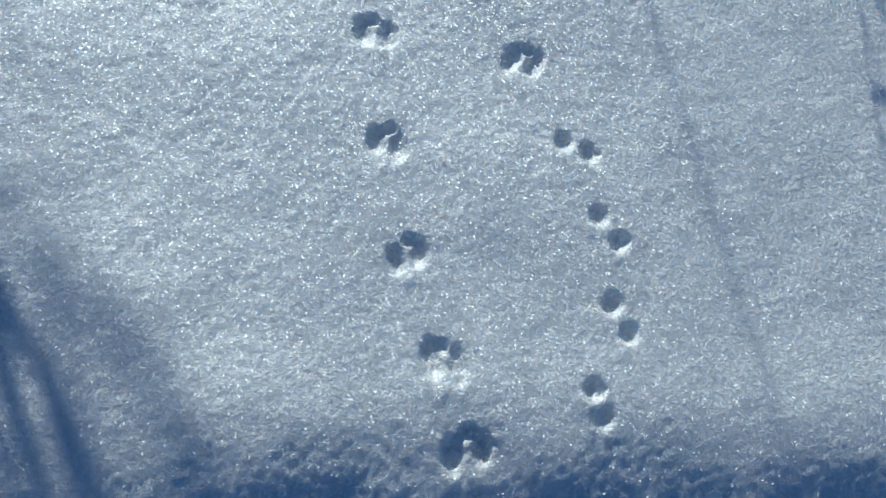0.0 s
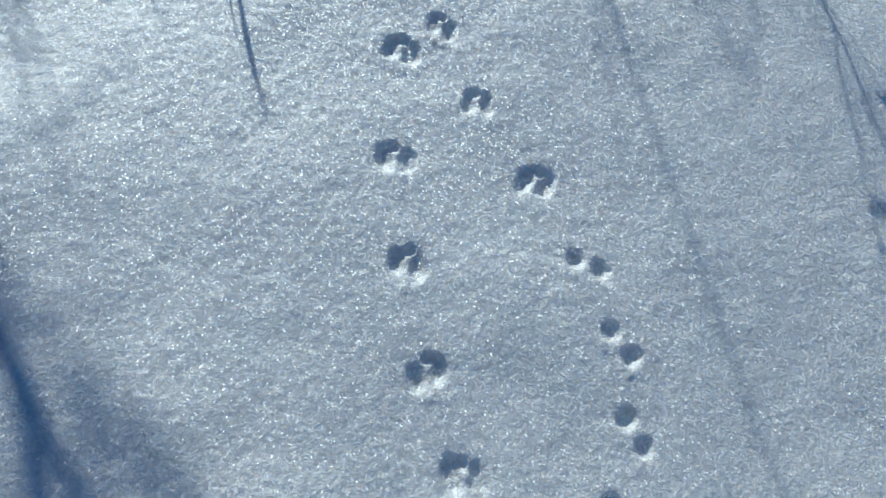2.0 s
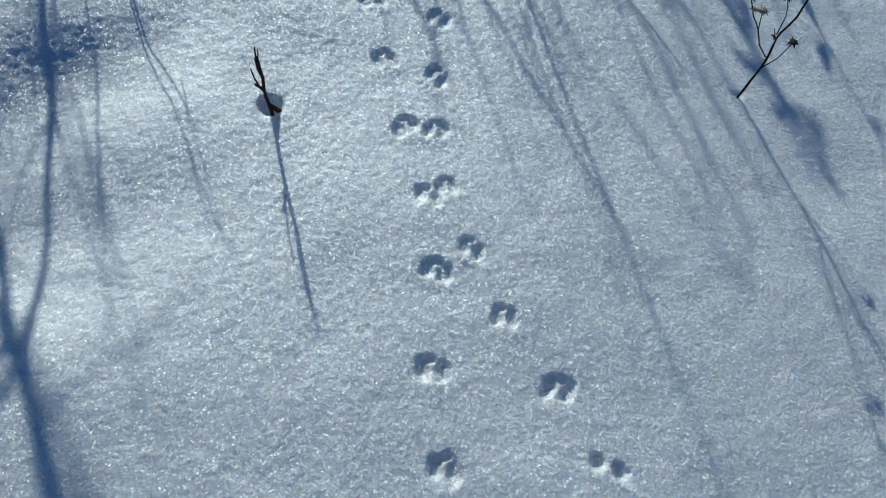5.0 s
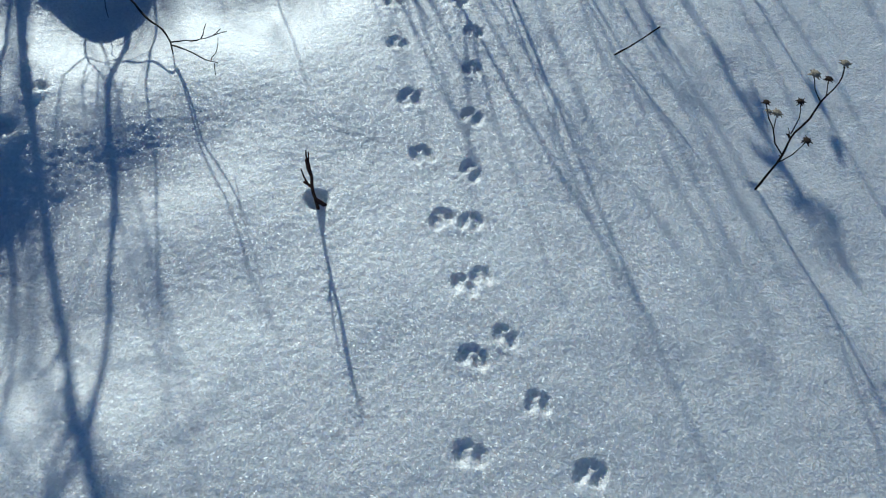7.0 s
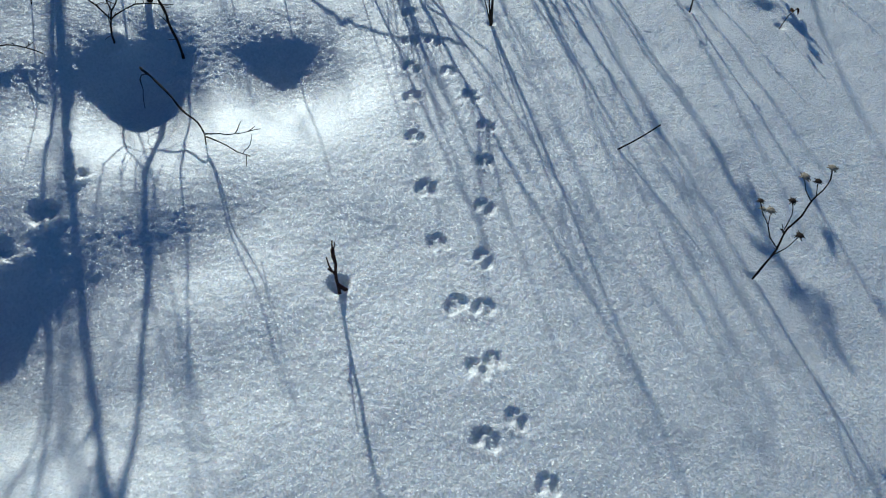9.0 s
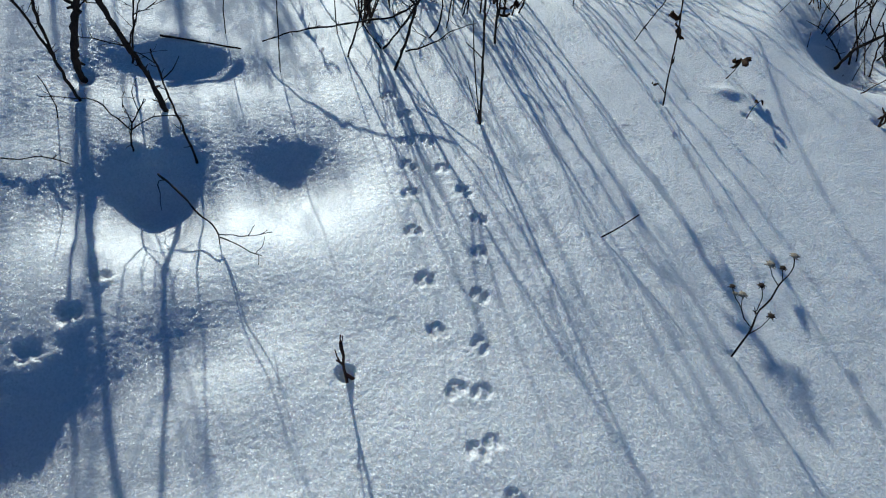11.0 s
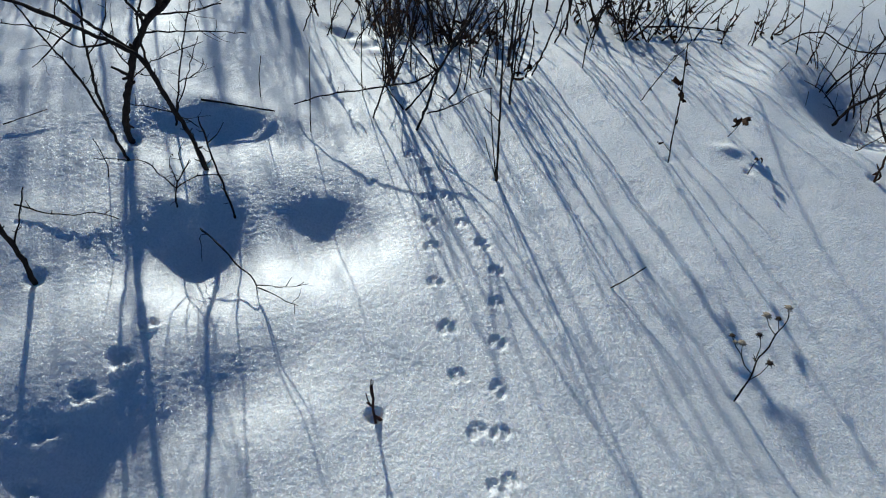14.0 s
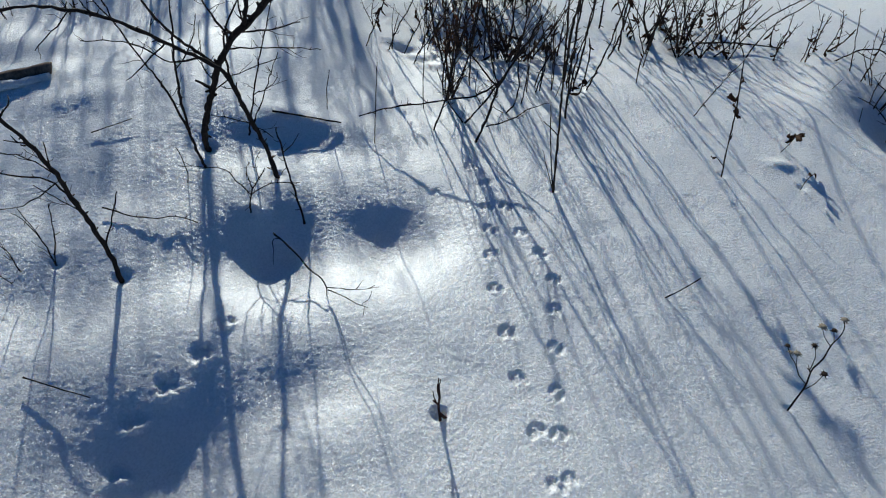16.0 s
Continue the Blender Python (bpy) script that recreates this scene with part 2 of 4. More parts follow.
def build_snow():
    xs = lines((-400, -60, 60), (-60, -10, 8), (-10, -3, 0.7), (-3, -2.1, 0.05), (-2.1, -1.7, 0.012), (-1.7, -0.36, 0.006), (-0.36, 0.40, 0.0036), (0.40, 1.4, 0.007), (1.4, 2.0, 0.012), (2.0, 3, 0.05), (3, 10, 0.7), (10, 60, 8), (60, 400, 60))
    ys = lines((-400, -60, 60), (-60, -10, 8), (-10, -2, 0.6), (-2, -0.35, 0.04), (-0.35, -0.12, 0.01), (-0.12, 2.1, 0.0036), (2.1, 3.6, 0.008), (3.6, 6, 0.06), (6, 14, 0.6), (14, 60, 7), (60, 400, 60))
    X, Y = np.meshgrid(xs, ys)
    Z = ground(X, Y)
    Z += 0.0045 * lattice_noise(xs, ys, 0.16, 3) + 0.0014 * lattice_noise(xs, ys, 0.05, 4) + 0.0002 * lattice_noise(xs, ys, 0.021, 5) + 0.0005 * lattice_noise(xs, ys, 0.0105, 7) + 0.0009 * lattice_noise(xs, ys, 0.0071, 8)
    Z += 0.05 * lattice_noise(xs, ys, 1.7, 6) * np.clip((np.hypot(X, Y - 1) - 3) / 3, 0, 1)
    rnd = random.Random(4)
    for n, (x, y, turn, k) in enumerate(PAIRS):
        gap, skew = 0.0150 * k, rnd.uniform(-0.006, 0.006)
        long, wide = 0.0255 * k * rnd.uniform(0.88, 1.12), 0.0142 * k * rnd.uniform(0.9, 1.12)
        lobes = [(-gap, -0.001 + skew, wide, long), (gap, -0.001 - skew, wide * rnd.uniform(0.88, 1.1), long * rnd.uniform(0.85, 1.05)), (rnd.uniform(-0.004, 0.004), 0.0185 * k, 0.0110 * k, 0.0100 * k)]
        press(Z, xs, ys, x, y, turn, lobes, 0.0085 * k, 0.0024, 20 + n, 1.3)
    for n, (x, y) in enumerate(DOTS):
        press(Z, xs, ys, x, y, -25, [(0, 0, 0.0165, 0.0175)], 0.0090, 0.0028, 70 + n, 1.2)
    for n, (x, y, turn, k) in enumerate(HOOVES):
        press(Z, xs, ys, x, y, turn, [(-0.012, 0.0, 0.022 * k, 0.035 * k), (0.014, -0.004, 0.020 * k, 0.03 * k)], 0.013, 0.009, 90 + n, 0.9)
    for x, y, r, d in WELLS:
        Z -= d * np.exp(-0.5 * (((X - x) ** 2 + (Y - y) ** 2) / r ** 2) ** 1.4)
    nx, ny = len(xs), len(ys)
    co = np.stack([X, Y, Z], -1).reshape(-1, 3)
    idx = np.arange(nx * ny).reshape(ny, nx)
    quads = np.stack([idx[:-1, :-1], idx[:-1, 1:], idx[1:, 1:], idx[1:, :-1]], -1).reshape(-1, 4)
    me = bpy.data.meshes.new("snow")
    me.vertices.add(len(co))
    me.vertices.foreach_set("co", co.astype(np.float32).ravel())
    me.loops.add(quads.size)
    me.loops.foreach_set("vertex_index", quads.astype(np.int32).ravel())
    me.polygons.add(len(quads))
    me.polygons.foreach_set("loop_start", np.arange(0, quads.size, 4, dtype=np.int32))
    me.update(calc_edges=True)
    me.polygons.foreach_set("use_smooth", np.ones(len(quads), dtype=bool))
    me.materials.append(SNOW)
    return tagged(new("ground", me), "sunlit granular snow with small paired animal tracks and drifted hollows", "snow", kind="structure")


build_snow()


# ---- building plants ----
def tube(bm, pts, r0, r1, sides=6, knots=0.0, rnd=None):
    """A tapered, slightly knotty round stem along pts."""
    pts = [Vector(p) for p in pts]
    n = len(pts)
    rings, side = [], None
    for i, p in enumerate(pts):
        d = (pts[min(i + 1, n - 1)] - pts[max(i - 1, 0)]).normalized()
        side = (side - d * side.dot(d)) if side else d.orthogonal()
        side.normalize()
        other = d.cross(side)
        r = r0 + (r1 - r0) * i / (n - 1)
        if rnd and knots:
            r *= 1 + rnd.uniform(-knots, knots)
        rings.append([bm.verts.new(p + (side * math.cos(a) + other * math.sin(a)) * r) for a in (2 * math.pi * k / sides for k in range(sides))])
    for a, b in zip(rings, rings[1:]):
        for k in range(sides):
            bm.faces.new((a[k], a[(k + 1) % sides], b[(k + 1) % sides], b[k])).smooth = True
    bm.faces.new(rings[0][::-1])
    bm.faces.new(rings[-1])
    return bm


def smooth_line(pts, step, wobble, rnd):
    """Resamples a stem with a soft curve and natural kinks."""
    pts = [Vector(p) for p in pts]
    out = []
    for i in range(len(pts) - 1):
        p0, p1, p2, p3 = pts[max(i - 1, 0)], pts[i], pts[i + 1], pts[min(i + 2, len(pts) - 1)]
        n = max(1, round((p2 - p1).length / step))
        for k in range(n):
            t = k / n
            q = 0.5 * ((2 * p1) + (p2 - p0) * t + (2 * p0 - 5 * p1 + 4 * p2 - p3) * t * t + (3 * p1 - p0 - 3 * p2 + p3) * t ** 3)
            if i or k:
                q = q + Vector((rnd.uniform(-1, 1), rnd.uniform(-1, 1), rnd.uniform(-1, 1))) * wobble
            out.append(q)
    return out + [pts[-1]]


def part(name, bm, material, parent, label=""):
    me = bpy.data.meshes.new(name)
    bm.to_mesh(me)
    bm.free()
    me.materials.append(material)
    ob = new(name, me)
    ob.parent = parent
    return tagged(ob, label)


def thing(name, x, y, label, category, group="", sink=0.0):
    ob = new(name)
    ob.location = (x, y, float(ground(x, y)) - sink)
    return tagged(ob, label, category, group)


def side_twigs(bm, line, rnd, count, length, r, up=0.35):
    """Fine crooked twigs that leave a stem at a slant, some of them forked."""
    for _ in range(count):
        i = rnd.randrange(max(1, len(line) // 4), max(2, len(line) - 1))
        d = (line[min(i + 1, len(line) - 1)] - line[i - 1]).normalized()
        w = Vector((rnd.uniform(-1, 1), rnd.uniform(-1, 1), rnd.uniform(-0.3, 1) * up)).normalized()
        way = (d * 0.6 + w).normalized()
        size = length * rnd.uniform(0.4, 1.0)
        pts = [line[i]]
        for _ in range(5):
            way = (way + Vector((rnd.uniform(-1, 1), rnd.uniform(-1, 1), rnd.uniform(-0.6, 1))) * 0.34).normalized()
            pts.append(pts[-1] + way * size / 5)
        tube(bm, pts, r, r * 0.5, 4, 0.2, rnd)
        if rnd.random() < 0.6:
            fork = (way + Vector((rnd.uniform(-1, 1), rnd.uniform(-1, 1), rnd.uniform(-0.5, 1)))).normalized()
            tube(bm, [pts[2], pts[2] + fork * size * 0.2, pts[2] + (fork + Vector((0, 0, 0.3))) * size * 0.36], r * 0.7, r * 0.4, 4)


def spurs(bm, line, rnd, gap, r):
    """Short stubby side buds and broken twig ends along a stem."""
    for a, c in zip(line[1:], line[2:]):
        if rnd.random() < (c - a).length / gap:
            out = Vector((rnd.uniform(-1, 1), rnd.uniform(-1, 1), rnd.uniform(-0.2, 0.8))).normalized()
            size = rnd.uniform(0.008, 0.026)
            tube(bm, [a, a + out * size * 0.6, a + out * size + Vector((0, 0, rnd.uniform(-0.3, 0.6) * size))], r, r * 0.6, 4)


CANES = {}


def stem(owner, kind, r0, r1, pts, material=BARK, twigs=0, length=0.09, seed=0, wobble=0.0012, thick=1.5):
    if kind == "s":
        foot, second = Vector(pts[0]), Vector(pts[1])
        pts = [foot + (foot - second).normalized() * 0.035] + list(pts)
    rnd = random.Random(len(pts) * 31 + seed + int(abs(pts[-1][0]) * 1000))
    line = smooth_line(pts, 0.022, wobble * (2.2 if twigs else 1.0), rnd)
    CANES.setdefault(owner.name, []).extend(line)
    bm = bmesh.new()
    tube(bm, line, r0 * thick, r1 * thick, 7 if r0 > 0.003 else 5, 0.2, rnd)
    if twigs:
        side_twigs(bm, line, rnd, twigs, length, max(0.0010, r1 * 0.9))
        spurs(bm, line, rnd, 0.045, max(0.0011, r1 * 0.9))
    return part("stem" if kind == "s" else "branch", bm, material, owner)


def leaf(bm, place, way, size, rnd, width=0.19):
    """A withered leaf: a blade rolled in at its sides, curled, twisted and torn at the rim."""
    way = Vector(way).normalized()
    side = way.orthogonal().normalized()
    side.rotate(Matrix.Rotation(rnd.uniform(0, 6.28), 3, way))
    mid, rows = Vector(place), []
    curl, twist, roll = rnd.uniform(-1.2, 1.2), rnd.uniform(-0.9, 0.9), rnd.uniform(0.5, 1.3)
    for i in range(7):
        t = i / 6
        nor = way.cross(side).normalized()
        w = size * width * math.sin(math.pi * (0.10 + 0.84 * t)) * rnd.uniform(0.55, 1.25)
        rows.append([bm.verts.new(mid + side * w * k * (1 - 0.35 * roll * k * k) + nor * (w * roll * k * k + rnd.uniform(-1, 1) * size * 0.035)) for k in (-1, -0.5, 0, 0.5, 1)])
        way = (way + nor * (curl + rnd.uniform(-0.5, 0.5)) * 0.35).normalized()
        side.rotate(Matrix.Rotation(twist * 0.5, 3, way))
        side = (side - way * side.dot(way)).normalized()
        mid = mid + way * size / 6
    for a, b in zip(rows, rows[1:]):
        for k in range(4):
            bm.faces.new((a[k], a[k + 1], b[k + 1], b[k])).smooth = True


def leaves(owner, places, size, seed, label="curled brown dead leaf", material=None, width=0.19, hang=0.0):
    """Withered leaves that hang from the plant's stems near the places given."""
    rnd = random.Random(seed)
    for p in places:
        p = Vector(p)
        p = min(CANES[owner.name], key=lambda q: (q - p).length)
        bm = bmesh.new()
        leaf(bm, p, (rnd.uniform(-1, 1), rnd.uniform(-1, 1), rnd.uniform(-0.9, 0.3) - hang), size * rnd.uniform(0.6, 1.2), rnd, width)
        bmesh.ops.solidify(bm, geom=bm.faces[:], thickness=0.0006)
        part("leaf", bm, material or DRY_LEAF, owner, label)


def grown(rnd, height, lean_x, lean_y, kink=0.10, bend=0.0):
    """A stem's line from its foot, growing up with kinks."""
    n = max(5, int(height / 0.07))
    p, way, pts = Vector((0, 0, -0.02)), Vector((lean_x, lean_y, 1)).normalized(), []
    for i in range(n + 1):
        pts.append(p.copy())
        p = p + way * (height + 0.02) / n
        way = (way + Vector((rnd.uniform(-1, 1) * kink, rnd.uniform(-1, 1) * kink, rnd.uniform(-0.5, 1) * kink - bend / n))).normalized()
    return pts


def thicket(x, y, label, count, height, spread, radius, seed, material=CANE, name="thicket_shrub", group="dry thicket", foot=0.07, twigs=3, lean=(0, 0), bend=0.0):
    """A bush of bare canes: each cane with its side twigs is a part."""
    ob = thing(name, x, y, label, "shrub", group)
    rnd = random.Random(seed)
    z0 = float(ground(x, y))
    for _ in range(count):
        a, q = rnd.uniform(0, 6.283), math.sqrt(rnd.random())
        fx, fy = foot * q * math.cos(a), foot * q * math.sin(a)
        h = height * rnd.uniform(0.5, 1.0)
        tip = lean[0] * rnd.choice((1.0, 1.0, 0.4, -0.7))
        line = [p + Vector((fx, fy, 0)) for p in grown(rnd, h, spread * q * math.cos(a) * rnd.uniform(0.5, 1.2) + tip, spread * q * math.sin(a) * rnd.uniform(0.4, 1.0) + lean[1], 0.20, bend)]
        dz = float(ground(x + fx, y + fy)) - z0
        line = [p + Vector((0, 0, dz)) for p in line]
        bm = bmesh.new()
        r = radius * rnd.uniform(0.45, 1.0) * rnd.choice((1, 1, 1, 1.7))
        CANES.setdefault(ob.name, []).extend(line)
        tube(bm, line, r, r * 0.45, 5, 0.2, rnd)
        side_twigs(bm, line, rnd, twigs, h * 0.35, r * 0.45)
        spurs(bm, line, rnd, 0.06, r * 0.5)
        part("cane", bm, material, ob)
    return ob


# ---- single plants, from the left side to the right ----
shrub_a = thing("bare_shrub", -1.182, 1.966, "dark bare shrub with a forked trunk standing in snow", "shrub")
stem(shrub_a, "s", 0.007, 0.0065, [(-0.003, 0.004, -0.01), (0.02, -0.038, 0.096), (0.104, -0.098, 0.294), (0.148, -0.125, 0.388), (0.211, -0.148, 0.491), (0.259, -0.148, 0.535), (0.354, -0.152, 0.63), (0.492, -0.142, 0.736), (0.631, -0.137, 0.85), (0.76, -0.138, 0.969)], BARK, 6, seed=1)
stem(shrub_a, "b", 0.0045, 0.003, [(0.259, -0.148, 0.535), (0.316, -0.21, 0.714), (0.369, -0.264, 0.872), (0.416, -0.31, 1.008)], BARK, 3, seed=2)
stem(shrub_a, "b", 0.0035, 0.0015, [(0.149, -0.127, 0.392), (0.121, -0.171, 0.456), (0.079, -0.239, 0.557), (0.063, -0.294, 0.652), (0.058, -0.349, 0.762)], BARK, 3, seed=3)
stem(shrub_a, "b", 0.0025, 0.001, [(0.211, -0.148, 0.491), (0.195, -0.194, 0.572), (0.186, -0.24, 0.655), (0.193, -0.276, 0.737)], BARK, 3, seed=4)
stem(shrub_a, "b", 0.002, 0.001, [(0.233, -0.151, 0.517), (0.274, -0.129, 0.51), (0.331, -0.101, 0.507), (0.4, -0.076, 0.518)], BARK, 3, seed=5)
stem(shrub_a, "b", 0.002, 0.0008, [(0.195, -0.139, 0.458), (0.27, -0.096, 0.44), (0.342, -0.055, 0.421), (0.433, 0.002, 0.39)], BARK, 3, seed=6)
stem(shrub_a, "b", 0.002, 0.0008, [(0.259, -0.148, 0.535), (0.265, -0.181, 0.608), (0.278, -0.222, 0.702)], BARK, 3, seed=7)
stem(shrub_a, "b", 0.0015, 0.0008, [(0.12, -0.109, 0.33), (0.113, -0.151, 0.409), (0.139, -0.189, 0.509)], BARK, 3, seed=8)
stem(shrub_a, "b", 0.0015, 0.0008, [(0.096, -0.089, 0.268), (0.157, -0.094, 0.332), (0.234, -0.074, 0.362), (0.318, -0.047, 0.386)], BARK, 3, seed=9)
shrub_b = thing("bare_shrub", -0.932, 1.89, "dark bare shrub stem arching far over the snow", "shrub")
stem(shrub_b, "s", 0.0055, 0.0025, [(0, 0, 0), (-0.01, -0.023, 0.127), (-0.031, -0.048, 0.241), (-0.05, -0.072, 0.353), (-0.07, -0.094, 0.444), (-0.124, -0.121, 0.503), (-0.194, -0.155, 0.565), (-0.294, -0.201, 0.647), (-0.384, -0.239, 0.693), (-0.476, -0.273, 0.715), (-0.581, -0.306, 0.703)], BARK, 5, seed=10)
stem(shrub_b, "b", 0.0025, 0.001, [(-0.05, -0.072, 0.353), (-0.058, -0.093, 0.463), (-0.041, -0.105, 0.576), (0.015, -0.101, 0.674), (0.062, -0.1, 0.768)], BARK, 2, seed=11)
stem(shrub_b, "b", 0.0015, 0.0008, [(-0.032, -0.048, 0.237), (-0.083, -0.071, 0.27), (-0.138, -0.094, 0.296)], BARK, 2, seed=12)
stem(shrub_b, "b", 0.0015, 0.0008, [(-0.029, -0.047, 0.236), (0.012, -0.047, 0.324), (0.055, -0.048, 0.424), (0.085, -0.049, 0.49)], BARK, 2, seed=13)
stem(shrub_b, "b", 0.0013, 0.0008, [(-0.023, -0.043, 0.22), (0.002, -0.03, 0.196), (0.018, -0.02, 0.168)], BARK, 2, seed=14)
stem(shrub_b, "b", 0.002, 0.0008, [(-0.124, -0.121, 0.503), (-0.197, -0.146, 0.501), (-0.276, -0.184, 0.574), (-0.39, -0.226, 0.6)], BARK, 2, seed=15)
stem(shrub_b, "b", 0.002, 0.0008, [(-0.194, -0.155, 0.565), (-0.27, -0.17, 0.497), (-0.323, -0.181, 0.457)], BARK, 2, seed=16)
stem(shrub_b, "b", 0.0015, 0.0008, [(-0.294, -0.201, 0.647), (-0.33, -0.227, 0.735), (-0.341, -0.243, 0.813)], BARK, 2, seed=17)
stem(shrub_b, "b", 0.0015, 0.0008, [(-0.384, -0.239, 0.693), (-0.444, -0.249, 0.634), (-0.501, -0.262, 0.586)], BARK, 2, seed=18)
shrub_c = thing("bare_shrub", -1.169, 1.877, "thin forked bare shrub stems in a snow hollow", "shrub")
stem(shrub_c, "s", 0.0035, 0.0015, [(-0.001, 0, -0.005), (-0.008, -0.023, 0.119), (-0.004, -0.043, 0.247), (0.014, -0.058, 0.394), (0.042, -0.07, 0.543), (0.067, -0.081, 0.677)], BARK, 4, seed=19)
stem(shrub_c, "s", 0.003, 0.0013, [(-0.011, -0.037, 0.192), (-0.027, -0.066, 0.32), (-0.051, -0.093, 0.419), (-0.081, -0.129, 0.55), (-0.094, -0.152, 0.657)], BARK, 4, seed=20)
stem(shrub_c, "b", 0.0015, 0.0008, [(0.014, -0.058, 0.394), (0.068, -0.045, 0.461), (0.107, -0.044, 0.566)], BARK, 2, seed=21)
shrub_d = thing("bare_shrub", -1.063, 2.067, "slender bare upright shrub shoot in snow", "shrub")
stem(shrub_d, "s", 0.0025, 0.001, [(-0.001, -0, -0.005), (0.037, 0.014, 0.155), (0.078, 0.029, 0.297), (0.118, 0.044, 0.411), (0.152, 0.057, 0.536)], BARK, 4, seed=22)
stem(shrub_d, "b", 0.0015, 0.0008, [(0.037, 0.014, 0.155), (0.104, 0.039, 0.187), (0.121, 0.045, 0.227)], BARK, 2, seed=23)
seedling = thing("small_shrub", -0.98, 1.718, "small spreading leafless shrub in a snow hollow", "shrub")
stem(seedling, "s", 0.002, 0.0013, [(-0.001, -0, -0.005), (0.01, 0.004, 0.067), (0.041, 0.017, 0.121), (0.063, 0.025, 0.156)], BARK, 3, seed=24)
stem(seedling, "b", 0.0015, 0.0008, [(0.01, 0.004, 0.062), (-0.024, -0.009, 0.129), (-0.044, -0.018, 0.178), (-0.092, -0.036, 0.195), (-0.167, -0.066, 0.222)], BARK, 1, seed=25)
stem(seedling, "b", 0.0013, 0.0008, [(0.01, 0.004, 0.062), (0.072, 0.029, 0.095), (0.157, 0.062, 0.075)], BARK, 1, seed=26)
stem(seedling, "b", 0.001, 0.0006, [(0.041, 0.017, 0.121), (0.042, 0.017, 0.184), (0.06, 0.024, 0.223)], BARK, 1, seed=27)
stem(seedling, "b", 0.001, 0.0006, [(0.017, 0.007, 0.089), (0.01, 0.004, 0.152), (0.023, 0.009, 0.189)], BARK, 1, seed=28)
small_twig = thing("twig", -1.199, 1.787, "short bent bare twig standing in snow", "twig")
stem(small_twig, "s", 0.0015, 0.0008, [(-0.001, -0, -0.005), (0.007, 0.003, 0.039), (0.002, 0.001, 0.104), (-0.006, -0.003, 0.145)], BARK, 0, seed=29)
straight_stem = thing("dead_stem", -0.81, 1.721, "straight dark dead stem leaning out of snow", "stem")
stem(straight_stem, "s", 0.003, 0.0015, [(-0.001, -0.0, -0.005), (-0.009, -0.003, 0.09), (-0.026, -0.008, 0.231), (-0.038, -0.011, 0.38)], BARK, 1, seed=30)
stem(straight_stem, "b", 0.0013, 0.0006, [(-0.031, -0.009, 0.288), (0.0, 0.0, 0.312), (0.022, 0.007, 0.35)], BARK, 0, seed=31)
limb = thing("bare_shrub", -1.293, 1.398, "thick bare slanting branch rising out of snow", "shrub")
stem(limb, "s", 0.005, 0.003, [(-0.001, -0.001, -0.006), (-0.004, -0.003, 0.123), (-0.021, -0.015, 0.26), (-0.042, -0.029, 0.405), (-0.067, -0.046, 0.514), (-0.096, -0.066, 0.595), (-0.128, -0.088, 0.681)], BARK, 3, seed=32)
stem(limb, "b", 0.002, 0.001, [(-0.004, -0.003, 0.134), (0.032, 0.022, 0.221), (0.06, 0.041, 0.298)], BARK, 1, seed=33)
stem(limb, "b", 0.002, 0.001, [(-0.023, -0.016, 0.254), (-0.049, -0.034, 0.377), (-0.085, -0.058, 0.413), (-0.138, -0.095, 0.454), (-0.178, -0.122, 0.496)], BARK, 1, seed=34)
stem(limb, "b", 0.0015, 0.0008, [(-0.048, -0.034, 0.38), (-0.09, -0.062, 0.355), (-0.127, -0.088, 0.342), (-0.169, -0.117, 0.352)], BARK, 1, seed=35)
stem(limb, "b", 0.0015, 0.0008, [(-0.046, -0.033, 0.43), (-0.042, -0.03, 0.468), (-0.04, -0.027, 0.505)], BARK, 1, seed=36)
stem(limb, "b", 0.0015, 0.0008, [(-0.042, -0.03, 0.404), (-0.08, -0.054, 0.471), (-0.123, -0.084, 0.508), (-0.151, -0.104, 0.547)], BARK, 1, seed=37)
stem(limb, "b", 0.0013, 0.0008, [(-0.025, -0.017, 0.272), (-0.052, -0.036, 0.325), (-0.091, -0.062, 0.392)], BARK, 1, seed=38)
twig_cluster = thing("twig_cluster", -1.502, 1.437, "cluster of short bare twigs in snow", "twig")
stem(twig_cluster, "s", 0.0018, 0.0008, [(-0.002, -0.001, -0.006), (-0.008, -0.006, 0.113), (-0.021, -0.017, 0.197), (-0.024, -0.019, 0.229)], BARK, 1, seed=39)
stem(twig_cluster, "s", 0.0018, 0.0008, [(-0.002, -0.001, -0.006), (0.024, 0.019, 0.115), (0.036, 0.029, 0.207)], BARK, 1, seed=40)
stem(twig_cluster, "b", 0.0013, 0.0006, [(-0.005, -0.004, 0.078), (-0.023, -0.019, 0.188), (-0.038, -0.031, 0.218)], BARK, 0, seed=41)
stem(twig_cluster, "s", 0.0015, 0.0008, [(-0.093, -0.075, -0.063), (-0.104, -0.083, -0.014), (-0.116, -0.093, 0.03)], BARK, 1, seed=42)
stem(twig_cluster, "s", 0.0015, 0.0008, [(-0.077, -0.061, 0.048), (-0.081, -0.065, 0.108), (-0.1, -0.08, 0.164)], BARK, 1, seed=43)
thin_a = thing("dead_stem", -0.63, 2.15, "thin dark dead stalk upright in snow", "stem")
stem(thin_a, "s", 0.0015, 0.001, [(-0, -0, -0.005), (0.009, 0.001, 0.133), (0.025, 0.004, 0.334)], BARK, 0, seed=44)
thin_b = thing("dead_stem", -0.826, 2.289, "short thin dead stalk upright in snow", "stem")
